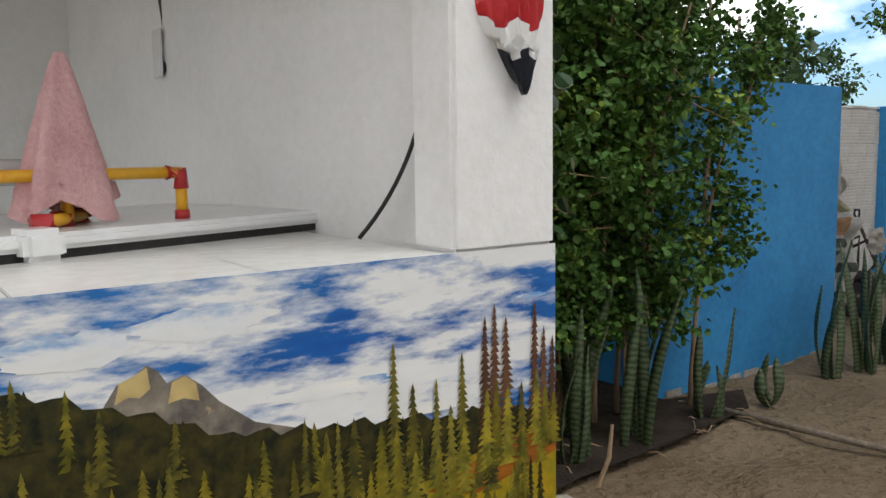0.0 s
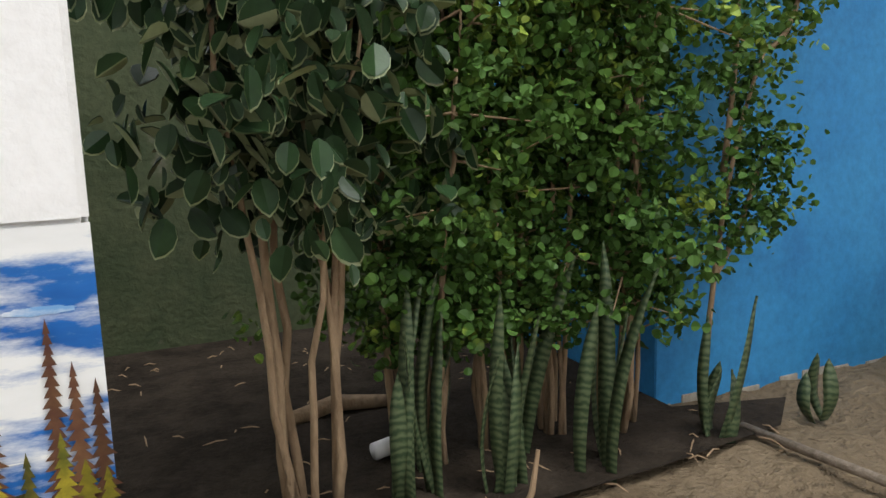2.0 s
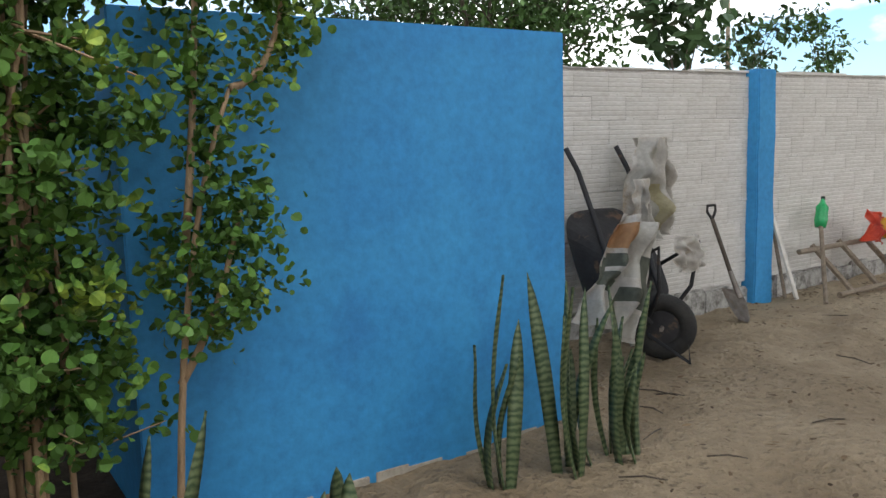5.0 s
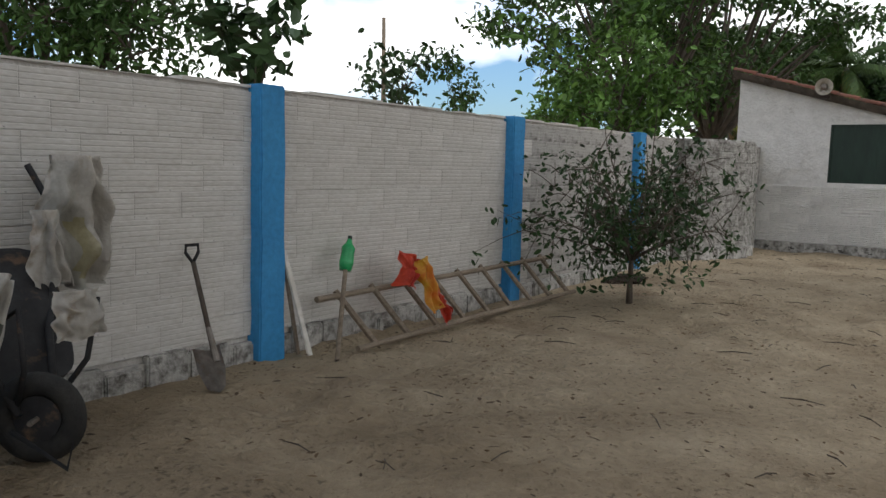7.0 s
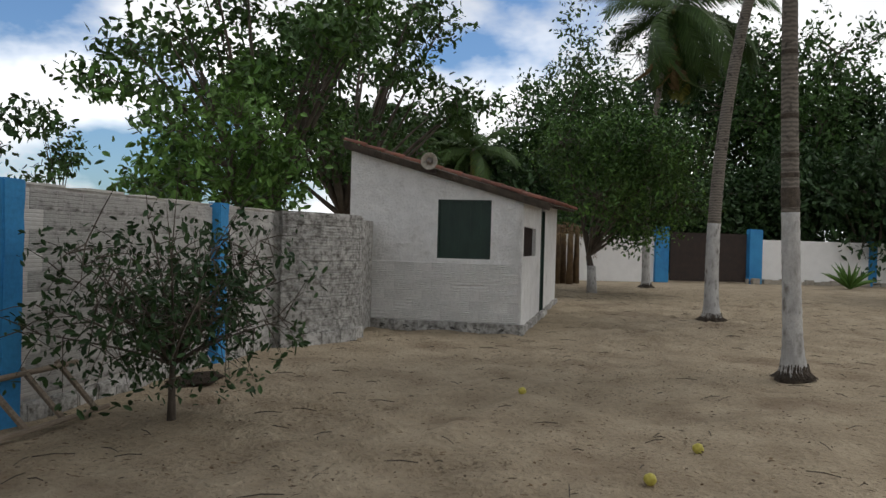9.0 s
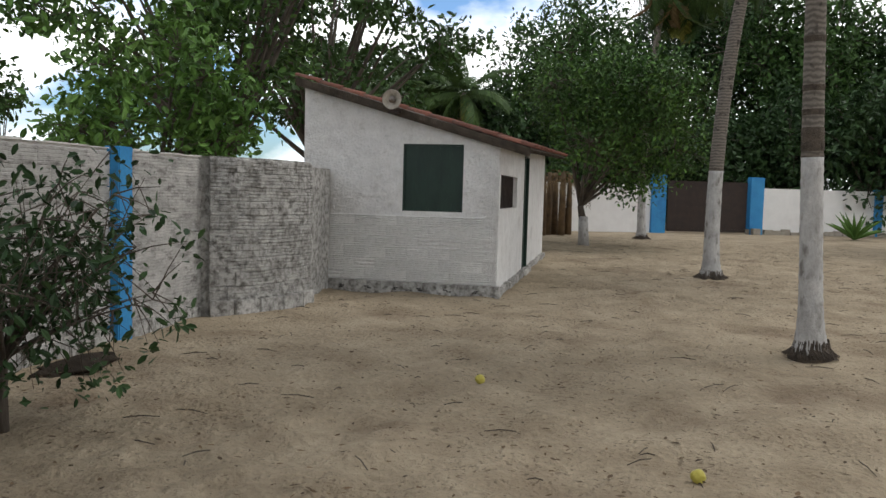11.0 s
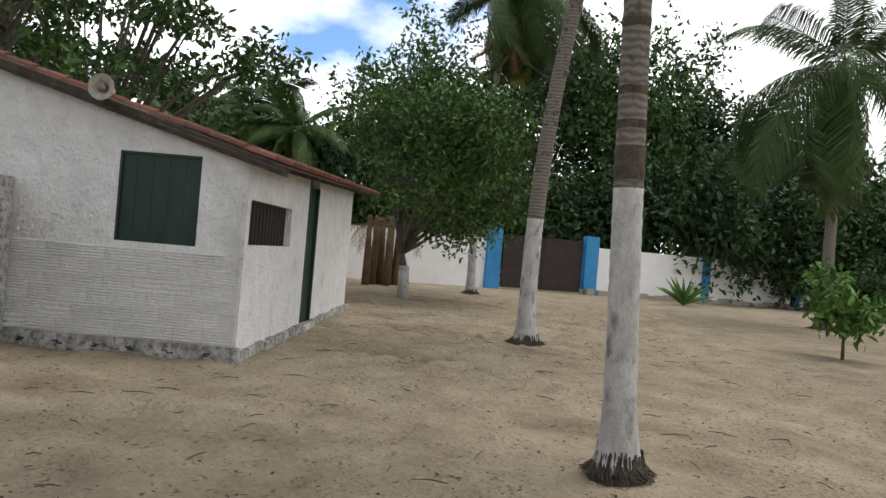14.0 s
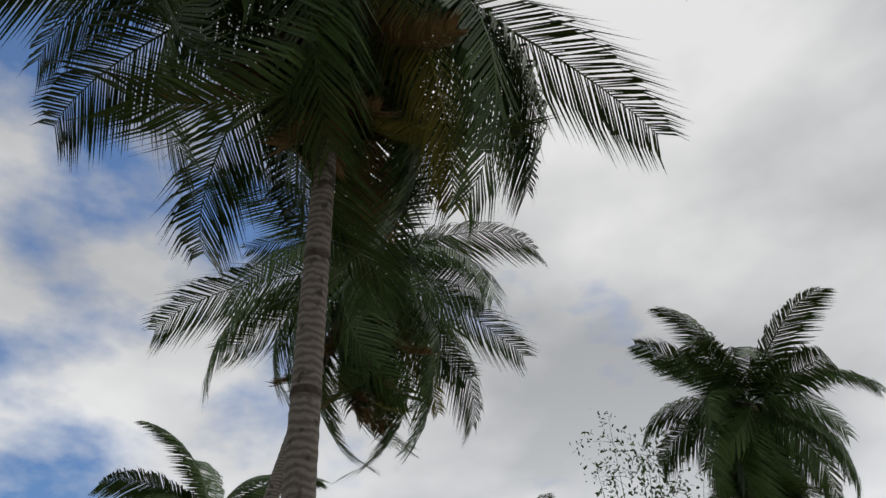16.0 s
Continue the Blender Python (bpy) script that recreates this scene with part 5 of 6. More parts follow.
part("nose_bar", tube([(-.16, -.42, .2), (-.02, -.66, .03), (.14, -.5, .22)], .013, 8), M["black"], barrow, smooth=True)
bm = bmesh.new()
rim_pts, bot_pts = [], []
for k in range(24):
    a = 2 * math.pi * k / 24
    cx, sz = math.cos(a), math.sin(a)
    sx = abs(cx) ** .5 * (1 if cx > 0 else -1)
    sv = abs(sz) ** .5 * (1 if sz > 0 else -1)
    rim_pts.append(Vector((.1 + sx * .35, .16 + .0 * sv + .16 * sv, .62 + sv * .36)))
    bot_pts.append(Vector((.08 + sx * .22, -.14 + .10 * sv, .56 + sv * .2)))
rv = [bm.verts.new(p) for p in rim_pts]
rv2 = [bm.verts.new(p + Vector((0, .03, 0)) + (p - Vector((0, .16, .62))) * .04) for p in rim_pts]
bv = [bm.verts.new(p) for p in bot_pts]
for k in range(24):
    j = (k + 1) % 24
    bm.faces.new((rv[k], rv[j], bv[j], bv[k]))
    bm.faces.new((rv2[k], rv2[j], rv[j], rv[k]))
bm.faces.new(bv)
part("tray", bm, M["black"], barrow, "dented dark steel tray")


def cloth(name, m, label, w, h, material, seed, folds=3, depth=.08, shape=None, panels=()):
    ob = thing(name, m, label, "sack")
    bm = bmesh.new()
    rows = []
    for i in range(25):
        v = i / 24
        row = []
        for j in range(21):
            x = j / 20
            ww = shape(v) if shape else 1
            p = Vector(((x - .5) * w * ww, 0, -v * h))
            q = Vector((x * 3 + seed, v * 3, seed))
            p.y = -depth * (.6 * math.sin(math.pi * x) + .5 * math.sin(folds * 2 * math.pi * x + 2 * v + seed) * (0.3 + v * .7) + .8 * noise.noise(q * 1.6))
            p.x += .05 * noise.noise(q + Vector((4, 0, 0)))
            p.z += .05 * noise.noise(q + Vector((0, 7, 0))) * v
            row.append(bm.verts.new(p))
        rows.append(row)
    for a, b in zip(rows, rows[1:]):
        for j in range(20):
            bm.faces.new((a[j], a[j + 1], b[j + 1], b[j]))
    bmesh.ops.solidify(bm, geom=bm.faces[:], thickness=.006)
    piece = part("cloth", bm, material, ob, smooth=True)
    for x0, x1, v0, v1, tone in panels:
        piece.data.materials.append(M[tone])
        slot = len(piece.data.materials) - 1
        for poly in piece.data.polygons:
            v = -poly.center.z / h
            x = poly.center.x / (w * (shape(min(max(v, 0), 1)) if shape else 1)) + .5
            if x0 <= x <= x1 and v0 <= v <= v1:
                poly.material_index = slot
    return ob


M["sack_w"] = mat("white_print", (0.5, 0.485, 0.44), (0.64, 0.62, 0.57), 6, 0.5, 0.3, 25)
M["sack_o"] = mat("faded_orange_print", (0.42, 0.22, 0.10), (0.55, 0.33, 0.17), 7, 0.5, 0.3, 25)
M["sack_g"] = mat("grey_green_print", (0.09, 0.10, 0.08), (0.16, 0.17, 0.13), 7, 0.5, 0.3, 25)
M["sack_y"] = mat("yellowed_plastic", (0.5, 0.45, 0.27), (0.6, 0.56, 0.4), 7, 0.5, 0.3, 25)
cloth("feed_sack", L(-1.36, .28, 1.52), "dirty white plastic sack draped over a barrow handle", .38, .76, M["sack"], 3.1, 3, .17, lambda v: .45 + .75 * math.sin(math.pi * min(1, .12 + v * .7)),
      panels=((.1, .4, .05, 1, "sack_w"), (.4, .5, .45, .95, "sack_y")))
cloth("feed_sack", L(-1.62, .45, 1.22), "dirty white sack hanging from the barrow", .22, .42, M["sack"], 5.7, 2, .07, lambda v: .6 + .5 * v)
o = cloth("printed_sack", L(-1.98, 1.0, .86), "crumpled printed sack draped over the barrow tray", .42, .78, M["sack"], 8.3, 3, .16, lambda v: .7 + .45 * v,
          panels=((0, .42, .08, .34, "sack_o"), (.42, .75, .0, .55, "sack_w"), (.75, 1.0, .25, .7, "sack_g"), (0, .35, .52, .66, "sack_g"), (.12, .3, .36, .5, "sack_g"), (.4, .9, .62, .74, "sack_g"), (0, .9, .8, 1, "sack_w")))
o.matrix_basis = L(-2.18, 0.92, .98, -18, -16, 27)
cloth("rag", L(-1.78, 1.02, .86), "pale rag hanging from the barrow frame", .26, .24, M["sack"], 11.2, 2, .07)

shovel = thing("shovel", L(-0.44, 0.12, 0), "steel shovel with a wooden shaft leaning on the wall", "shovel")
sh_a, sh_b = Vector((-.07, -.36, .2)), Vector((.02, -.02, .80))
part("shaft", tube([sh_a, sh_b], .018, 10), M["darkbark"], shovel, smooth=True)
part("grip", tube([sh_b + Vector((-.005, 0, 0)), sh_b + Vector((-.055, .012, .07)), sh_b + Vector((-.05, .014, .12)), sh_b + Vector((.05, .014, .12)), sh_b + Vector((.055, .012, .07)), sh_b], .012, 8), M["black"], shovel, "dark D-shaped grip", smooth=True)
bm = bmesh.new()
rows = []
for i in range(8):
    f = i / 7
    hw = .11 * (1 if f < .6 else 1 - .35 * (f - .6) / .4)
    rows.append([bm.verts.new(Vector((x * hw - .09 - .07 * f, -.32 - .2 * f + .03 * (x * x), .24 - .235 * f + .025 * abs(x)))) for x in (-1, -.5, 0, .5, 1)])
for a, b in zip(rows, rows[1:]):
    for k in range(4):
        bm.faces.new((a[k], a[k + 1], b[k + 1], b[k]))
bmesh.ops.solidify(bm, geom=bm.faces[:], thickness=.004)
part("blade", bm, M["steel"], shovel, smooth=True)
part("socket", tube([sh_a + Vector((0, -.02, -.03)), sh_a.lerp(sh_b, .3)], [.026, .02], 10), M["steel"], shovel)

plank = thing("plank", L(.50, 0.05, 0), "narrow pale plank leaning on the wall", "plank")
bm = bmesh.new()
box(bm, (-.022, -.012, 0), (.022, .012, .86), .003, Matrix.Translation((.02, -.3, 0)) @ Matrix.Rotation(-.33, 4, "X") @ Matrix.Rotation(-.03, 4, "Y"))
part("board", bm, M["sack"], plank)
p2 = thing("plank", L(.47, 0.05, 0), "narrow grey plank leaning on the wall", "plank")
bm = bmesh.new()
box(bm, (-.015, -.012, 0), (.015, .012, .78), .003, Matrix.Translation((.02, -.2, 0)) @ Matrix.Rotation(-.22, 4, "X"))
part("board", bm, M["wood"], p2)

# ladder lying on its edge, leaning on the wall
ladder = thing("wooden_ladder", L(.8, 0, 0), "grey weathered wooden ladder lying on edge along the wall", "ladder")
A0, A1 = Vector((.05, -.56, .03)), Vector((4.1, -.50, .03))
B0, B1 = Vector((.0, -.24, .41)), Vector((4.12, -.14, .42))
part("rail", tube([A0, A0.lerp(A1, .5) + Vector((0, 0, .01)), A1], .026, 8), M["wood"], ladder)
part("rail", tube([B0 - Vector((.1, 0, 0)), B0.lerp(B1, .5), B1], .026, 8), M["wood"], ladder)
for k in range(9):
    f = .05 + .9 * k / 8
    d = (A0.lerp(A1, f) - B0.lerp(B1, f)).normalized() * .05
    bm = tube([A0.lerp(A1, f) + d * .2 + Vector((.03, 0, 0)), B0.lerp(B1, f) - d - Vector((.04, 0, 0))], [.03, .028], 6)
    part("rung", bm, M["wood"], ladder)

post = thing("stake", L(.62, 0, 0), "thin wooden stake leaning with a bottle stuck on top", "stake")
pa, pb = Vector((-.08, -.62, 0)), Vector((.45, -.22, .66))
part("stake", tube([pa, pb], .02, 7), M["wood"], post)
bot = thing("plastic_bottle", L(.62, 0, 0), "crushed green plastic bottle on the stake", "bottle")
dd = (pb - pa).normalized()
dv = Vector((.35, .15, .9)).normalized()
part("bottle_body", tube([pb - dv * .05, pb + dv * .02, pb + dv * .1, pb + dv * .15, pb + dv * .19, pb + dv * .23], [.05, .062, .055, .06, .03, .018], 14), M["bottle"], bot, smooth=True)
part("cap", tube([pb + dv * .23, pb + dv * .255], .02, 12), M["green"], bot)
o = cloth("snack_packet", L(1.68, .30, .70), "red and orange empty snack packet hung on the ladder", .26, .3, M["red"], 2.2, 2, .08)
o.matrix_basis = L(1.75, .36, .70, 0, -14, 22)
o = cloth("snack_packet", L(2.0, .42, .68), "orange and yellow empty snack packet hung on the ladder", .2, .5, M["orange"], 4.9, 2, .07)
o.matrix_basis = L(1.86, .40, .66, 0, -16, -14)
o = cloth("snack_packet", L(2.08, .6, .3), "red snack packet lying against the ladder", .12, .3, M["red"], 6.1, 2, .06)
o.matrix_basis = L(1.98, .5, .36, 0, -16, -22)

# dug pit by the small tree
pit = thing("soil_mound", L(6.6, .45, .0), "patch of freshly dug dark soil", "soil")
bm = bmesh.new()
bmesh.ops.create_icosphere(bm, subdivisions=4, radius=1)
for v in bm.verts:
    v.co = Vector((v.co.x * .5, v.co.y * .24, v.co.z * .05)) * (1 + .3 * noise.noise(v.co * 2.2))
part("soil", bm, M["soil"], pit, smooth=True)

# ---------- trees ----------


def sparse_tree(name, u, n, h, spread, seed, label, stems=14, leaf=.075, per=8, leaves="leaf_d", bark="darkbark", r=.028, fork=.42):
    """Small tree: short trunk, many fine rising branches, thin foliage."""
    rng = np.random.default_rng(seed)
    ob = thing(name, L(u, n), label, "tree")
    fk = Vector((.02, .01, fork))
    part("trunk", tube([(0, 0, -.05), (.01, .01, fork * .5), fk], [r * 1.5, r * 1.15, r], 9), M[bark], ob, smooth=True)
    pts = []
    bm = bmesh.new()
    for k in range(stems):
        a = k * 2.4 + rng.uniform(-.4, .4)
        rad = spread * rng.uniform(.5, 1.05)
        tip = Vector((math.cos(a) * rad, math.sin(a) * rad * .8, h * rng.uniform(.5, 1.0) * (1.05 - .3 * rad / spread)))
        path = bez(fk, (tip.x * .35, tip.y * .35, fork + (tip.z - fork) * .6), tip, 9)
        part("branch", tube(path, [r * .62 * (1 - .85 * i / 9) for i in range(10)], 6), M[bark], ob, smooth=True)
        for i in range(3, 10):
            for _ in range(3):
                e = path[i] + Vector(rng.normal(0, .16, 3)) * (spread / 1.0)
                tube([path[i], path[i].lerp(e, .5) + Vector((0, 0, .02)), e], [.006, .004, .002], 4, bm, False)
                pts.append(tuple(e))
    part("fine_branching", bm, M[bark], ob, kind="stuff")
    link("foliage", leaf_cloud("foliage", pts, per, .07, leaf, rng, .3, .42), M[leaves], ob, kind="stuff")
    return ob


sparse_tree("citrus_tree", 4.62, 1.32, 2.1, 1.42, 81, "small dark citrus tree with thin twiggy branches in the sand", 22, .085, 6, fork=.5)
sparse_tree("young_mango_tree", 20.6, 14.4, 2.4, 1.0, 82, "young mango tree with drooping glossy leaves", 9, .2, 8, "leaf_l", fork=.7)
sparse_tree("bush", 40.3, 26.3, 4.2, 2.2, 83, "dark leafy bush by the boundary wall", 12, .3, 10, "leaf_d", r=.07, fork=.8)

# palms in the yard
coconut_palm(9.5, 7.48, (-.05, .23, 9.6), "tall coconut palm with a whitewashed foot and dark rings", 91, .128, 30, 4.2, 2.28, (.0, .26), 84, dry=8, low=-1.3, lw=.022,
             extra=((1.35, .15, 1.12), (1.75, -.1, 1.08), (2.1, .3, 1.1), (1.1, -.35, .95), (-1.3, -.2, .85), (-1.7, -.5, .9)), skirt=14)
coconut_palm(18.2, 7.45, (.1, -1.95, 12.3), "leaning coconut palm with a curved whitewashed trunk", 92, .165, 30, 4.8, 2.4, (.0, .25), 70, ring=False, dry=8, low=-1.3, lw=.028, skirt=20,
             extra=((1.6, -.2, 1.0), (1.9, -.6, .95), (-1.4, -.3, .95), (-1.8, -.7, 1.0)))
coconut_palm(34.6, 6.6, (-.2, -.9, 12.3), "slim coconut palm by the gate with yellowing fronds", 93, .17, 26, 4.9, 2.4, (.1, .3), 100, ring=False, dry=6, low=-1.35, lw=.034)
coconut_palm(31.0, 18.6, (.0, .0, 9.2), "broad coconut palm before the boundary wall", 94, .22, 24, 6.2, 0, (0, 0), 80, ring=False, dry=3, low=-1.35, lw=.034, skirt=8)
coconut_palm(18.2, 18.4, (.0, .0, 10.3), "tall coconut palm at the yard's edge", 95, .18, 34, 3.3, 0, (0, 0), 80, ring=False, dry=3, low=-1.3, lw=.024, skirt=14)
# palms beyond the walls
for k, (u, n, z) in enumerate(((48, -6.5, 8.6), (52, -10.5, 8.8), (47, -3.4, 7.6), (56, -14, 10), (45, -9, 6.5))):
    coconut_palm(u, n, (0, 0, z), "distant coconut palm behind the house", 100 + k, .2, 20, 4.2, 0, (.2, .2), 56, ring=False, group="distant palms", dry=2, low=-1.1, lw=.05)

# large trees
leafy_tree("cashew_tree", 17.6, -3.9, 9.8, 5.2, 111, "big spreading dark-leaved tree behind the small house", leaf=.22, twigs=560, per=15, trunk_r=.2, low=.26, clumps=38, clump_r=.17, squash=.85, tr_spread=(.3, .3, .11), light="leaf_l")
leafy_tree("cashew_tree", 13.2, -2.8, 5.0, 2.0, 112, "leafy tree rising over the weathered wall", leaf=.18, twigs=420, per=11, trunk_r=.14, low=.22, clumps=16, clump_r=.36, tr_spread=.2, leaves="leaf_l")
leafy_tree("cashew_tree", 25.0, -4.2, 11.0, 6.2, 113, "large airy dark tree behind the house roof", leaf=.24, twigs=620, per=15, trunk_r=.22, low=.3, clumps=38, clump_r=.17, tr_spread=(.34, .34, .13))
leafy_tree("neem_tree", 28.5, 4.4, 7.6, 3.9, 114, "bushy green tree with a whitewashed forked trunk", leaf=.16, twigs=1300, per=17, trunk_r=.14, low=.24, clumps=18, clump_r=.38, paint=1.0, tr_spread=.24, leaves="leaf", light="leaf_l", shift=(0, -1.1))
WOOD = [(57, 2, 18, 7), (61, 9.5, 20, 7.5), (58, 17, 18.5, 7.0), (57, 24, 14.5, 5.5), (59, 30, 11.0, 5.5), (60, 35, 10.5, 6), (60, 44, 10, 6), (56, -8, 10, 5.5), (62, 55, 10, 7)]
WOOD += [(49 + 1.6 * math.sin(k * 2.1), -3 + 4.6 * k, 7.6 + 1.2 * math.sin(k * 1.7), 3.6) for k in range(12)]
for k, (u, n, h, sp) in enumerate(WOOD):
    leafy_tree("mango_tree", u, n, h, sp, 120 + k, "dense dark mango tree behind the boundary wall", leaf=.38, twigs=950 if k < 9 else 450, per=20, trunk_r=.3, low=.06, clumps=30, clump_r=.42, leaves="leaf_d" if k % 2 or k > 8 else "leaf", group="mango trees beyond the wall", tr_spread=.42)
# trees seen over the near wall
leafy_tree("mango_tree", 2.2, -6.5, 5.6, 2.7, 140, "dense mango tree behind the perimeter wall", leaf=.13, twigs=700, per=18, trunk_r=.16, low=.3, clumps=20, tr_spread=.2, leaves="leaf")
leafy_tree("cecropia_sapling", 3.0, -3.0, 4.0, .8, 141, "slim sapling with drooping leaves behind the wall", leaf=.26, twigs=34, per=6, trunk_r=.03, low=.62, clumps=6, tr_spread=.14, leaves="leaf_d")
leafy_tree("cecropia_sapling", 18.0, -10.4, 5.7, 1.2, 142, "slim sapling with sparse foliage behind the wall", leaf=.2, twigs=70, per=9, trunk_r=.045, low=.5, clumps=9, clump_r=.2, tr_spread=(.24, .24, .06))
leafy_tree("cecropia_sapling", 17.5, -12.5, 6.6, 1.5, 143, "far slim tree with sparse foliage", leaf=.3, twigs=70, per=6, trunk_r=.05, low=.5, clumps=8, tr_spread=.24, leaves="leaf_d")
leafy_tree("mango_tree", -6.2, -3.2, 4.6, 1.9, 144, "leafy tree behind the mossy wall", leaf=.12, twigs=420, per=16, trunk_r=.12, low=.35, clumps=12, tr_spread=.16)
leafy_tree("bare_tree", 36.0, 26.2, 21.5, 3.4, 145, "tall thin nearly leafless tree", leaf=.22, twigs=420, per=4, trunk_r=.13, low=.3, clumps=22, clump_r=.3, tr_spread=.28, bark="darkbark")
wp = thing("wooden_pole", L(24.0, -18.4, 0), "thin grey pole standing behind the wall", "pole")
part("pole", tube([(0, 0, -.2), (.06, 0, 4.5), (.0, 0, 7.9)], [.11, .1, .08], 8), M["wood"], wp, smooth=True)
# dry banana clump
ban = thing("banana_clump", L(35.5, 3.0, 0), "clump of banana stems with dry hanging leaves", "banana plant")
rng = np.random.default_rng(150)
for k in range(9):
    x, y = rng.uniform(-1.1, 1.1), rng.uniform(-.6, .6)
    part("stem", tube([(x, y, -.1), (x * 1.05, y, 1.4), (x * 1.2, y, 2.7)], [.16, .13, .08], 8), M["litter"], ban, smooth=True)
me = frond_mesh(rng, 2.2, 16, 1.9, .5)
me.materials.append(M["frond_dry"])
for k in range(12):
    link("dry_leaf", me, None, ban, Matrix.Translation((rng.uniform(-1.2, 1.2), rng.uniform(-.6, .6), rng.uniform(2.2, 2.9))) @ Matrix.Rotation(k * 2.4, 4, "Z"))
ag = thing("agave", L(40.6, 16.5, 0), "spiky green agave before the boundary wall", "plant")
for k in range(22):
    a, e = k * 2.4, .35 + .9 * (k % 5) / 5
    d = Vector((math.cos(a) * math.cos(e), math.sin(a) * math.cos(e), math.sin(e)))
    bm = tube([(0, 0, .05), d * .7 + Vector((0, 0, .1)), d * 1.5], [.06, .08, .004], 5)
    part("leaf", bm, M["leaf_l"], ag)

# ---------- small things on the sand ----------


def world_un(x, y):
    p = FR.inverted() @ Vector((x, y, 0))
    return p.x, -p.y


for x, y in ((9.14, 9.5), (8.63, 6.89), (7.58, 6.55)):
    u, n = world_un(x, y)
    g = thing("guava_fruit", L(u, n, .035), "fallen yellow-green fruit on the sand", "fruit", "fallen fruit")
    bm = bmesh.new()
    bmesh.ops.create_icosphere(bm, subdivisions=3, radius=.045)
    for v in bm.verts:
        v.co *= 1 + .12 * noise.noise(v.co * 30)
    part("fruit", bm, M["yellow"], g, smooth=True)
rng = np.random.default_rng(160)
n_l = 15000
pu = rng.uniform(-6, 34, n_l)
pn = rng.uniform(.3, 14, n_l) ** 1.0
keep = (pn > np.where(pu < -3, 2.2, .3)) & ~((pu > 12.9) & (pu < 21.6) & (pn < 3.7))
pts = np.stack([pu[keep], -pn[keep], np.full(keep.sum(), .012)], 1)
link("leaf_litter", leaf_cloud("leaf_litter", pts, 1, (.2, .2, .002), .058, rng, -.1, .4), M["litter"], None, FR, "scattered dry leaves on the sand", "stuff", "leaves")
me = bpy.data.objects["leaf_litter"].data
co = np.empty(len(me.vertices) * 3)
me.vertices.foreach_get("co", co)
co = co.reshape(-1, 6, 3)
co[:, :, 2] = .008 + (co[:, :, 2] - co[:, :1, 2]) * .18 + .012
me.vertices.foreach_set("co", co.ravel())
bm = bmesh.new()
for k in range(600):
    u, n = rng.uniform(-5, 30), rng.uniform(.5, 13)
    if (u < -3 and n < 2.2) or (12.9 < u < 21.6 and n < 3.8):
        continue
    a, ln = rng.uniform(0, 6.28), rng.uniform(.06, .3)
    tube([(u, -n, .008), (u + math.cos(a) * ln * .5 + .01, -n + math.sin(a) * ln * .5, .016), (u + math.cos(a) * ln, -n + math.sin(a) * ln, .006)], [.004, .005, .003], 4, bm)
link("twig_litter", finish(bm, "twig_litter"), M["fibre"], None, FR, "scattered broken twigs on the sand", "stuff", "twigs")
bm = bmesh.new()
for k in range(120):
    u, n = rng.uniform(-8.2, -5.2), rng.uniform(-.6, 2.15)
    a, ln = rng.uniform(0, 6.28), rng.uniform(.05, .22)
    tube([(u, -n, .03), (u + math.cos(a) * ln * .5, -n + math.sin(a) * ln * .5, .045), (u + math.cos(a) * ln, -n + math.sin(a) * ln, .028)], [.004, .004, .002], 4, bm)
link("bed_litter", finish(bm, "bed_litter"), M["bark"], None, FR, "fallen twigs in the planting bed", "stuff", "twigs")

# ---------- blocks of the walls ----------
rngb = np.random.default_rng(170)
full_me = finish(groove_brick(BW - .002, BH - .001, .035, 4, .004), "brick")
full_me.materials.append(M["whitewash"])
half_me = {}
wall = bpy.data.objects["wall_north"]
rest, rest_dirty = bmesh.new(), bmesh.new()
made = 0
for x, z, w in brick_courses(-3.2, 9.7, .17, WALL_H - .02):
    dirty = x > 4.25
    key = (round(w, 2), dirty)
    if key not in half_me:
        half_me[key] = full_me if abs(w - (BW - .002)) < .002 and not dirty else finish(groove_brick(w, BH - .001, .035, 4, .004), "brick")
        if not half_me[key].materials:
            half_me[key].materials.append(M["dirtywash"] if dirty else M["whitewash"])
    m = Matrix.Translation((x, .014 + rngb.uniform(-.0025, .0025), z + rngb.uniform(-.003, .003))) @ Matrix.Rotation(rngb.uniform(-.004, .004), 4, "Y")
    if x < 7.0 and made < 300:
        link("brick", half_me[key], None, wall, m)
        made += 1
    else:
        b = groove_brick(w, BH - .001, .035, 4, .004)
        bmesh.ops.transform(b, matrix=m, verts=b.verts)
        tmp = finish(b, "tmp")
        (rest_dirty if dirty else rest).from_mesh(tmp)
        bpy.data.meshes.remove(tmp)
part("blocks", rest, M["whitewash_j"], wall, kind="stuff")
part("stained_blocks", rest_dirty, M["dirtywash"], wall, "blocks with grimy peeling whitewash", kind="stuff")

seg = [math.hypot(arc[i + 1][0] - arc[i][0], arc[i + 1][1] - arc[i][1]) for i in range(len(arc) - 1)]
cum = [0.0]
for q in seg:
    cum.append(cum[-1] + q)


def arc_at(d):
    return float(np.interp(d, cum, [p[0] for p in arc])), float(np.interp(d, cum, [p[1] for p in arc]))


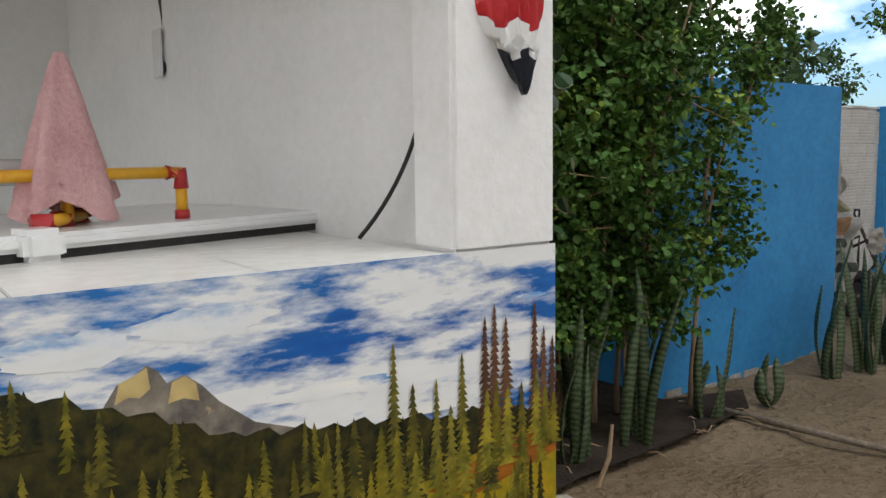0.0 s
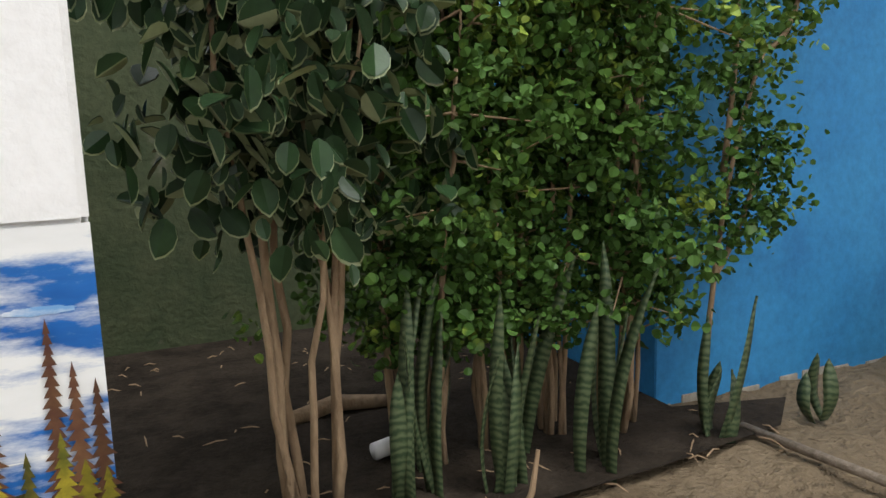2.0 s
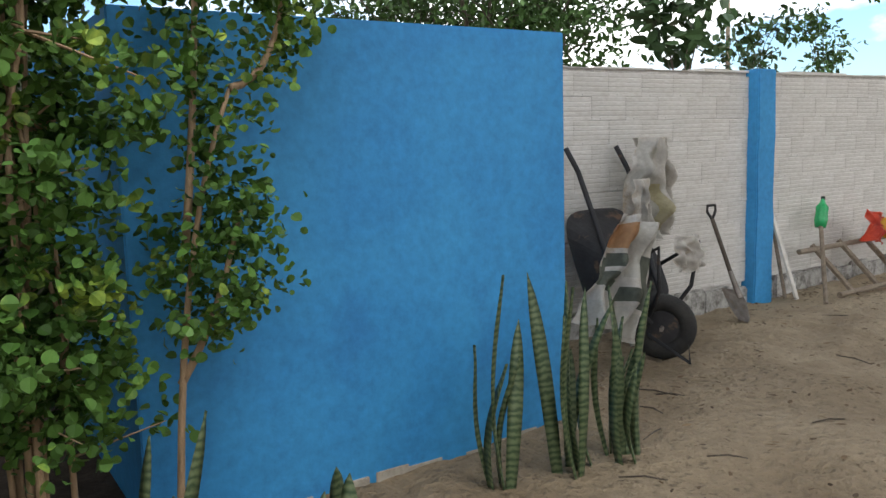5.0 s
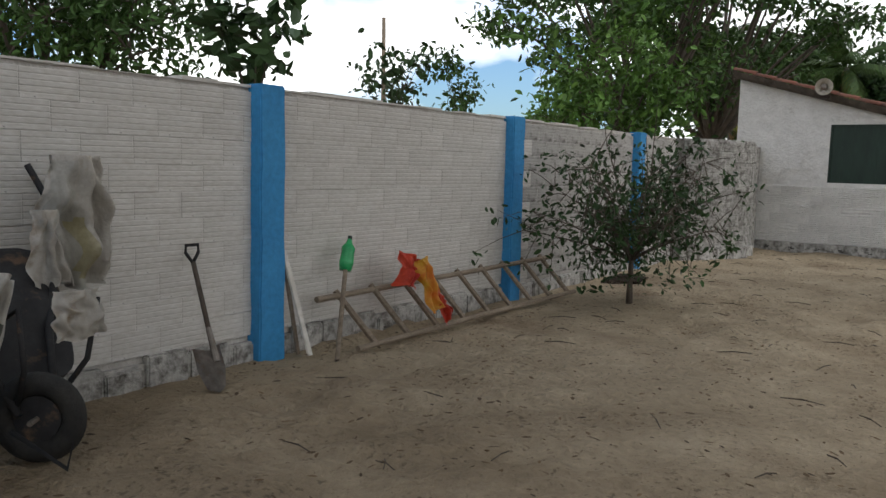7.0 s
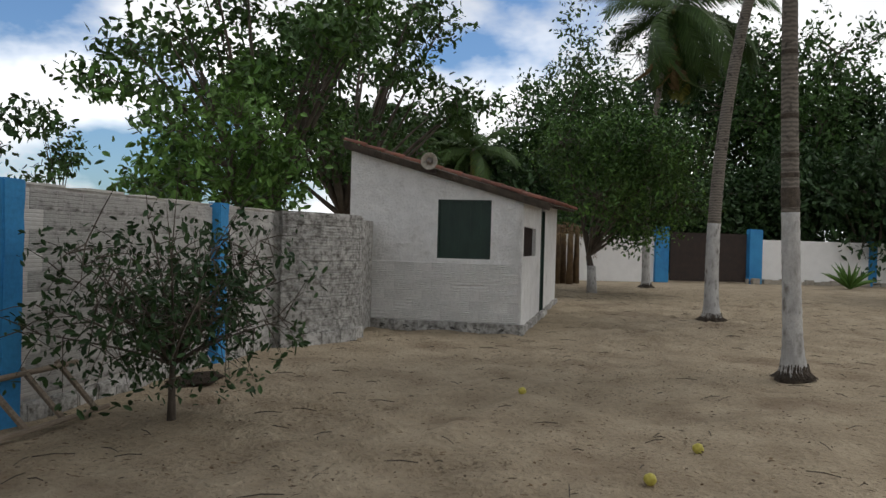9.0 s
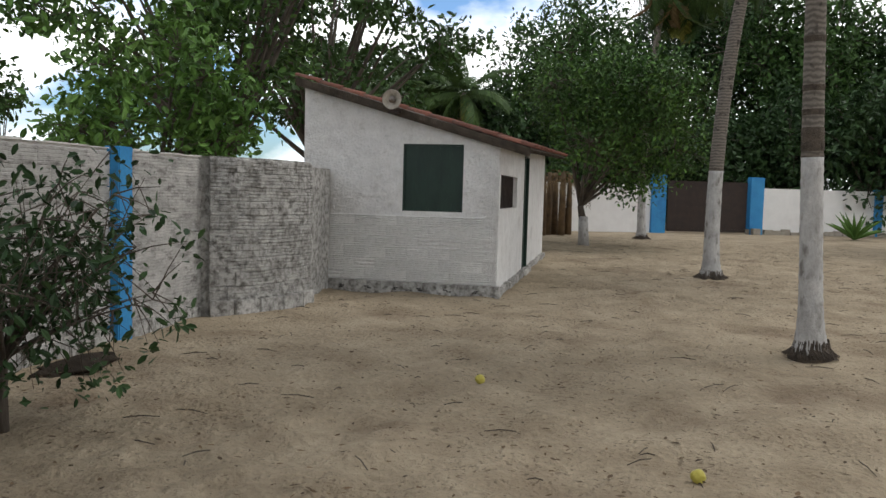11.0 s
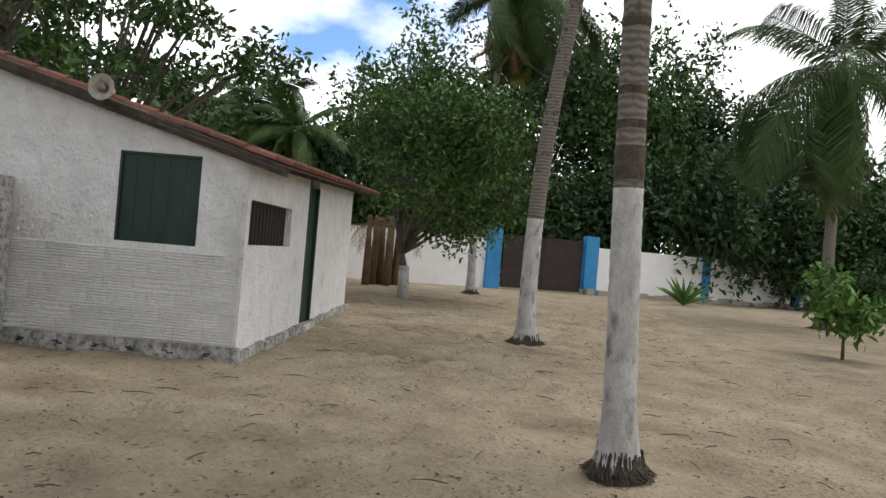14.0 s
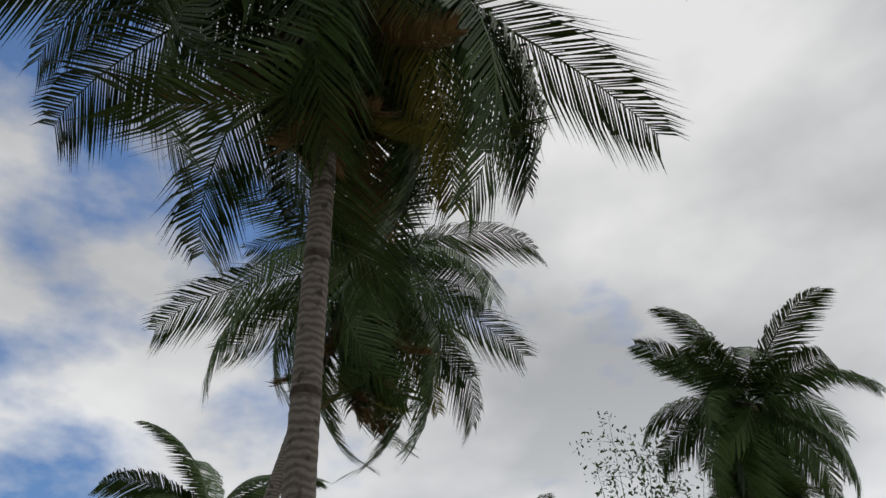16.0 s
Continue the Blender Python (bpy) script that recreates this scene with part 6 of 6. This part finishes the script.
z, row = .2, 0
while z < WALL_H - .05:
    d = -(.11 if row % 2 else 0)
    while d < cum[-1] - .03:
        d0, d1 = max(d, 0), min(d + .22, cum[-1])
        (a, b), (c, e) = arc_at(d0), arc_at(d1)
        ln, an = math.hypot(c - a, e - b), math.atan2(-(e - b), c - a)
        if ln > .04:
            g = groove_brick(ln - .003, BH - .006, .03, 3 if rngb.uniform() < .7 else 1)
            bmesh.ops.transform(g, matrix=Matrix.Translation((a, -b, z + rngb.uniform(-.006, .006))) @ Matrix.Rotation(an, 4, "Z") @ Matrix.Translation((0, .012 + rngb.uniform(-.008, .008), 0)), verts=g.verts)
            part("brick", g, M["weathered"], curved_wall)
        d += .22
    z += BH
    row += 1

# blocks on the lower front of the house
house_bricks = []
for grooves, cut, b in ((4, .03, .012), (5, .024, .01), (2, .03, .016), (4, .018, .012)):
    me = finish(groove_brick(BW - .006, BH - .004, .036, grooves, cut, b), "brick")
    me.materials.append(M["house"])
    house_bricks.append(me)
for x, z, w in brick_courses(.06, HN1, .18, 1.34):
    if w < BW - .03:
        continue
    m = Matrix.Translation((HU0 + .01 + rngb.uniform(-.008, .008), -x, z + rngb.uniform(-.004, .004))) @ Matrix.Rotation(-math.pi / 2, 4, "Z") @ Matrix.Rotation(rngb.uniform(-.01, .01), 4, "Y")
    link("brick", house_bricks[int(rngb.choice(4, p=(.45, .25, .1, .2)))], None, house, m)
# rough broken block edges showing through the front's whitewash
for k in range(46):
    n0, z0 = (rngb.uniform(.25, 1.5), 1.37 + .27 * rngb.uniform()) if k < 28 else (rngb.uniform(2.95, 3.3), 1.4 + .95 * rngb.uniform())
    w, h = rngb.uniform(.06, .16), rngb.uniform(.02, .05)
    bm = B((HU0 - .018 - rngb.uniform(0, .014), -n0 - w, z0), (HU0 + .004, -n0, z0 + h), .006)
    for v in bm.verts:
        v.co += Vector((0, noise.noise(v.co * 31), noise.noise(v.co * 37))) * .012
    part("brick_edge", bm, M["house"], house)
# upright ridged blocks at the corner
for k in range(7):
    bm = bmesh.new()
    for q in range(4):
        box(bm, (HU0 - .022, -HN1 + .02 + .035 * q, .22 + .32 * k), (HU0 + .004, -HN1 + .045 + .035 * q, .5 + .32 * k), .006)
    part("brick", bm, M["house"], house)
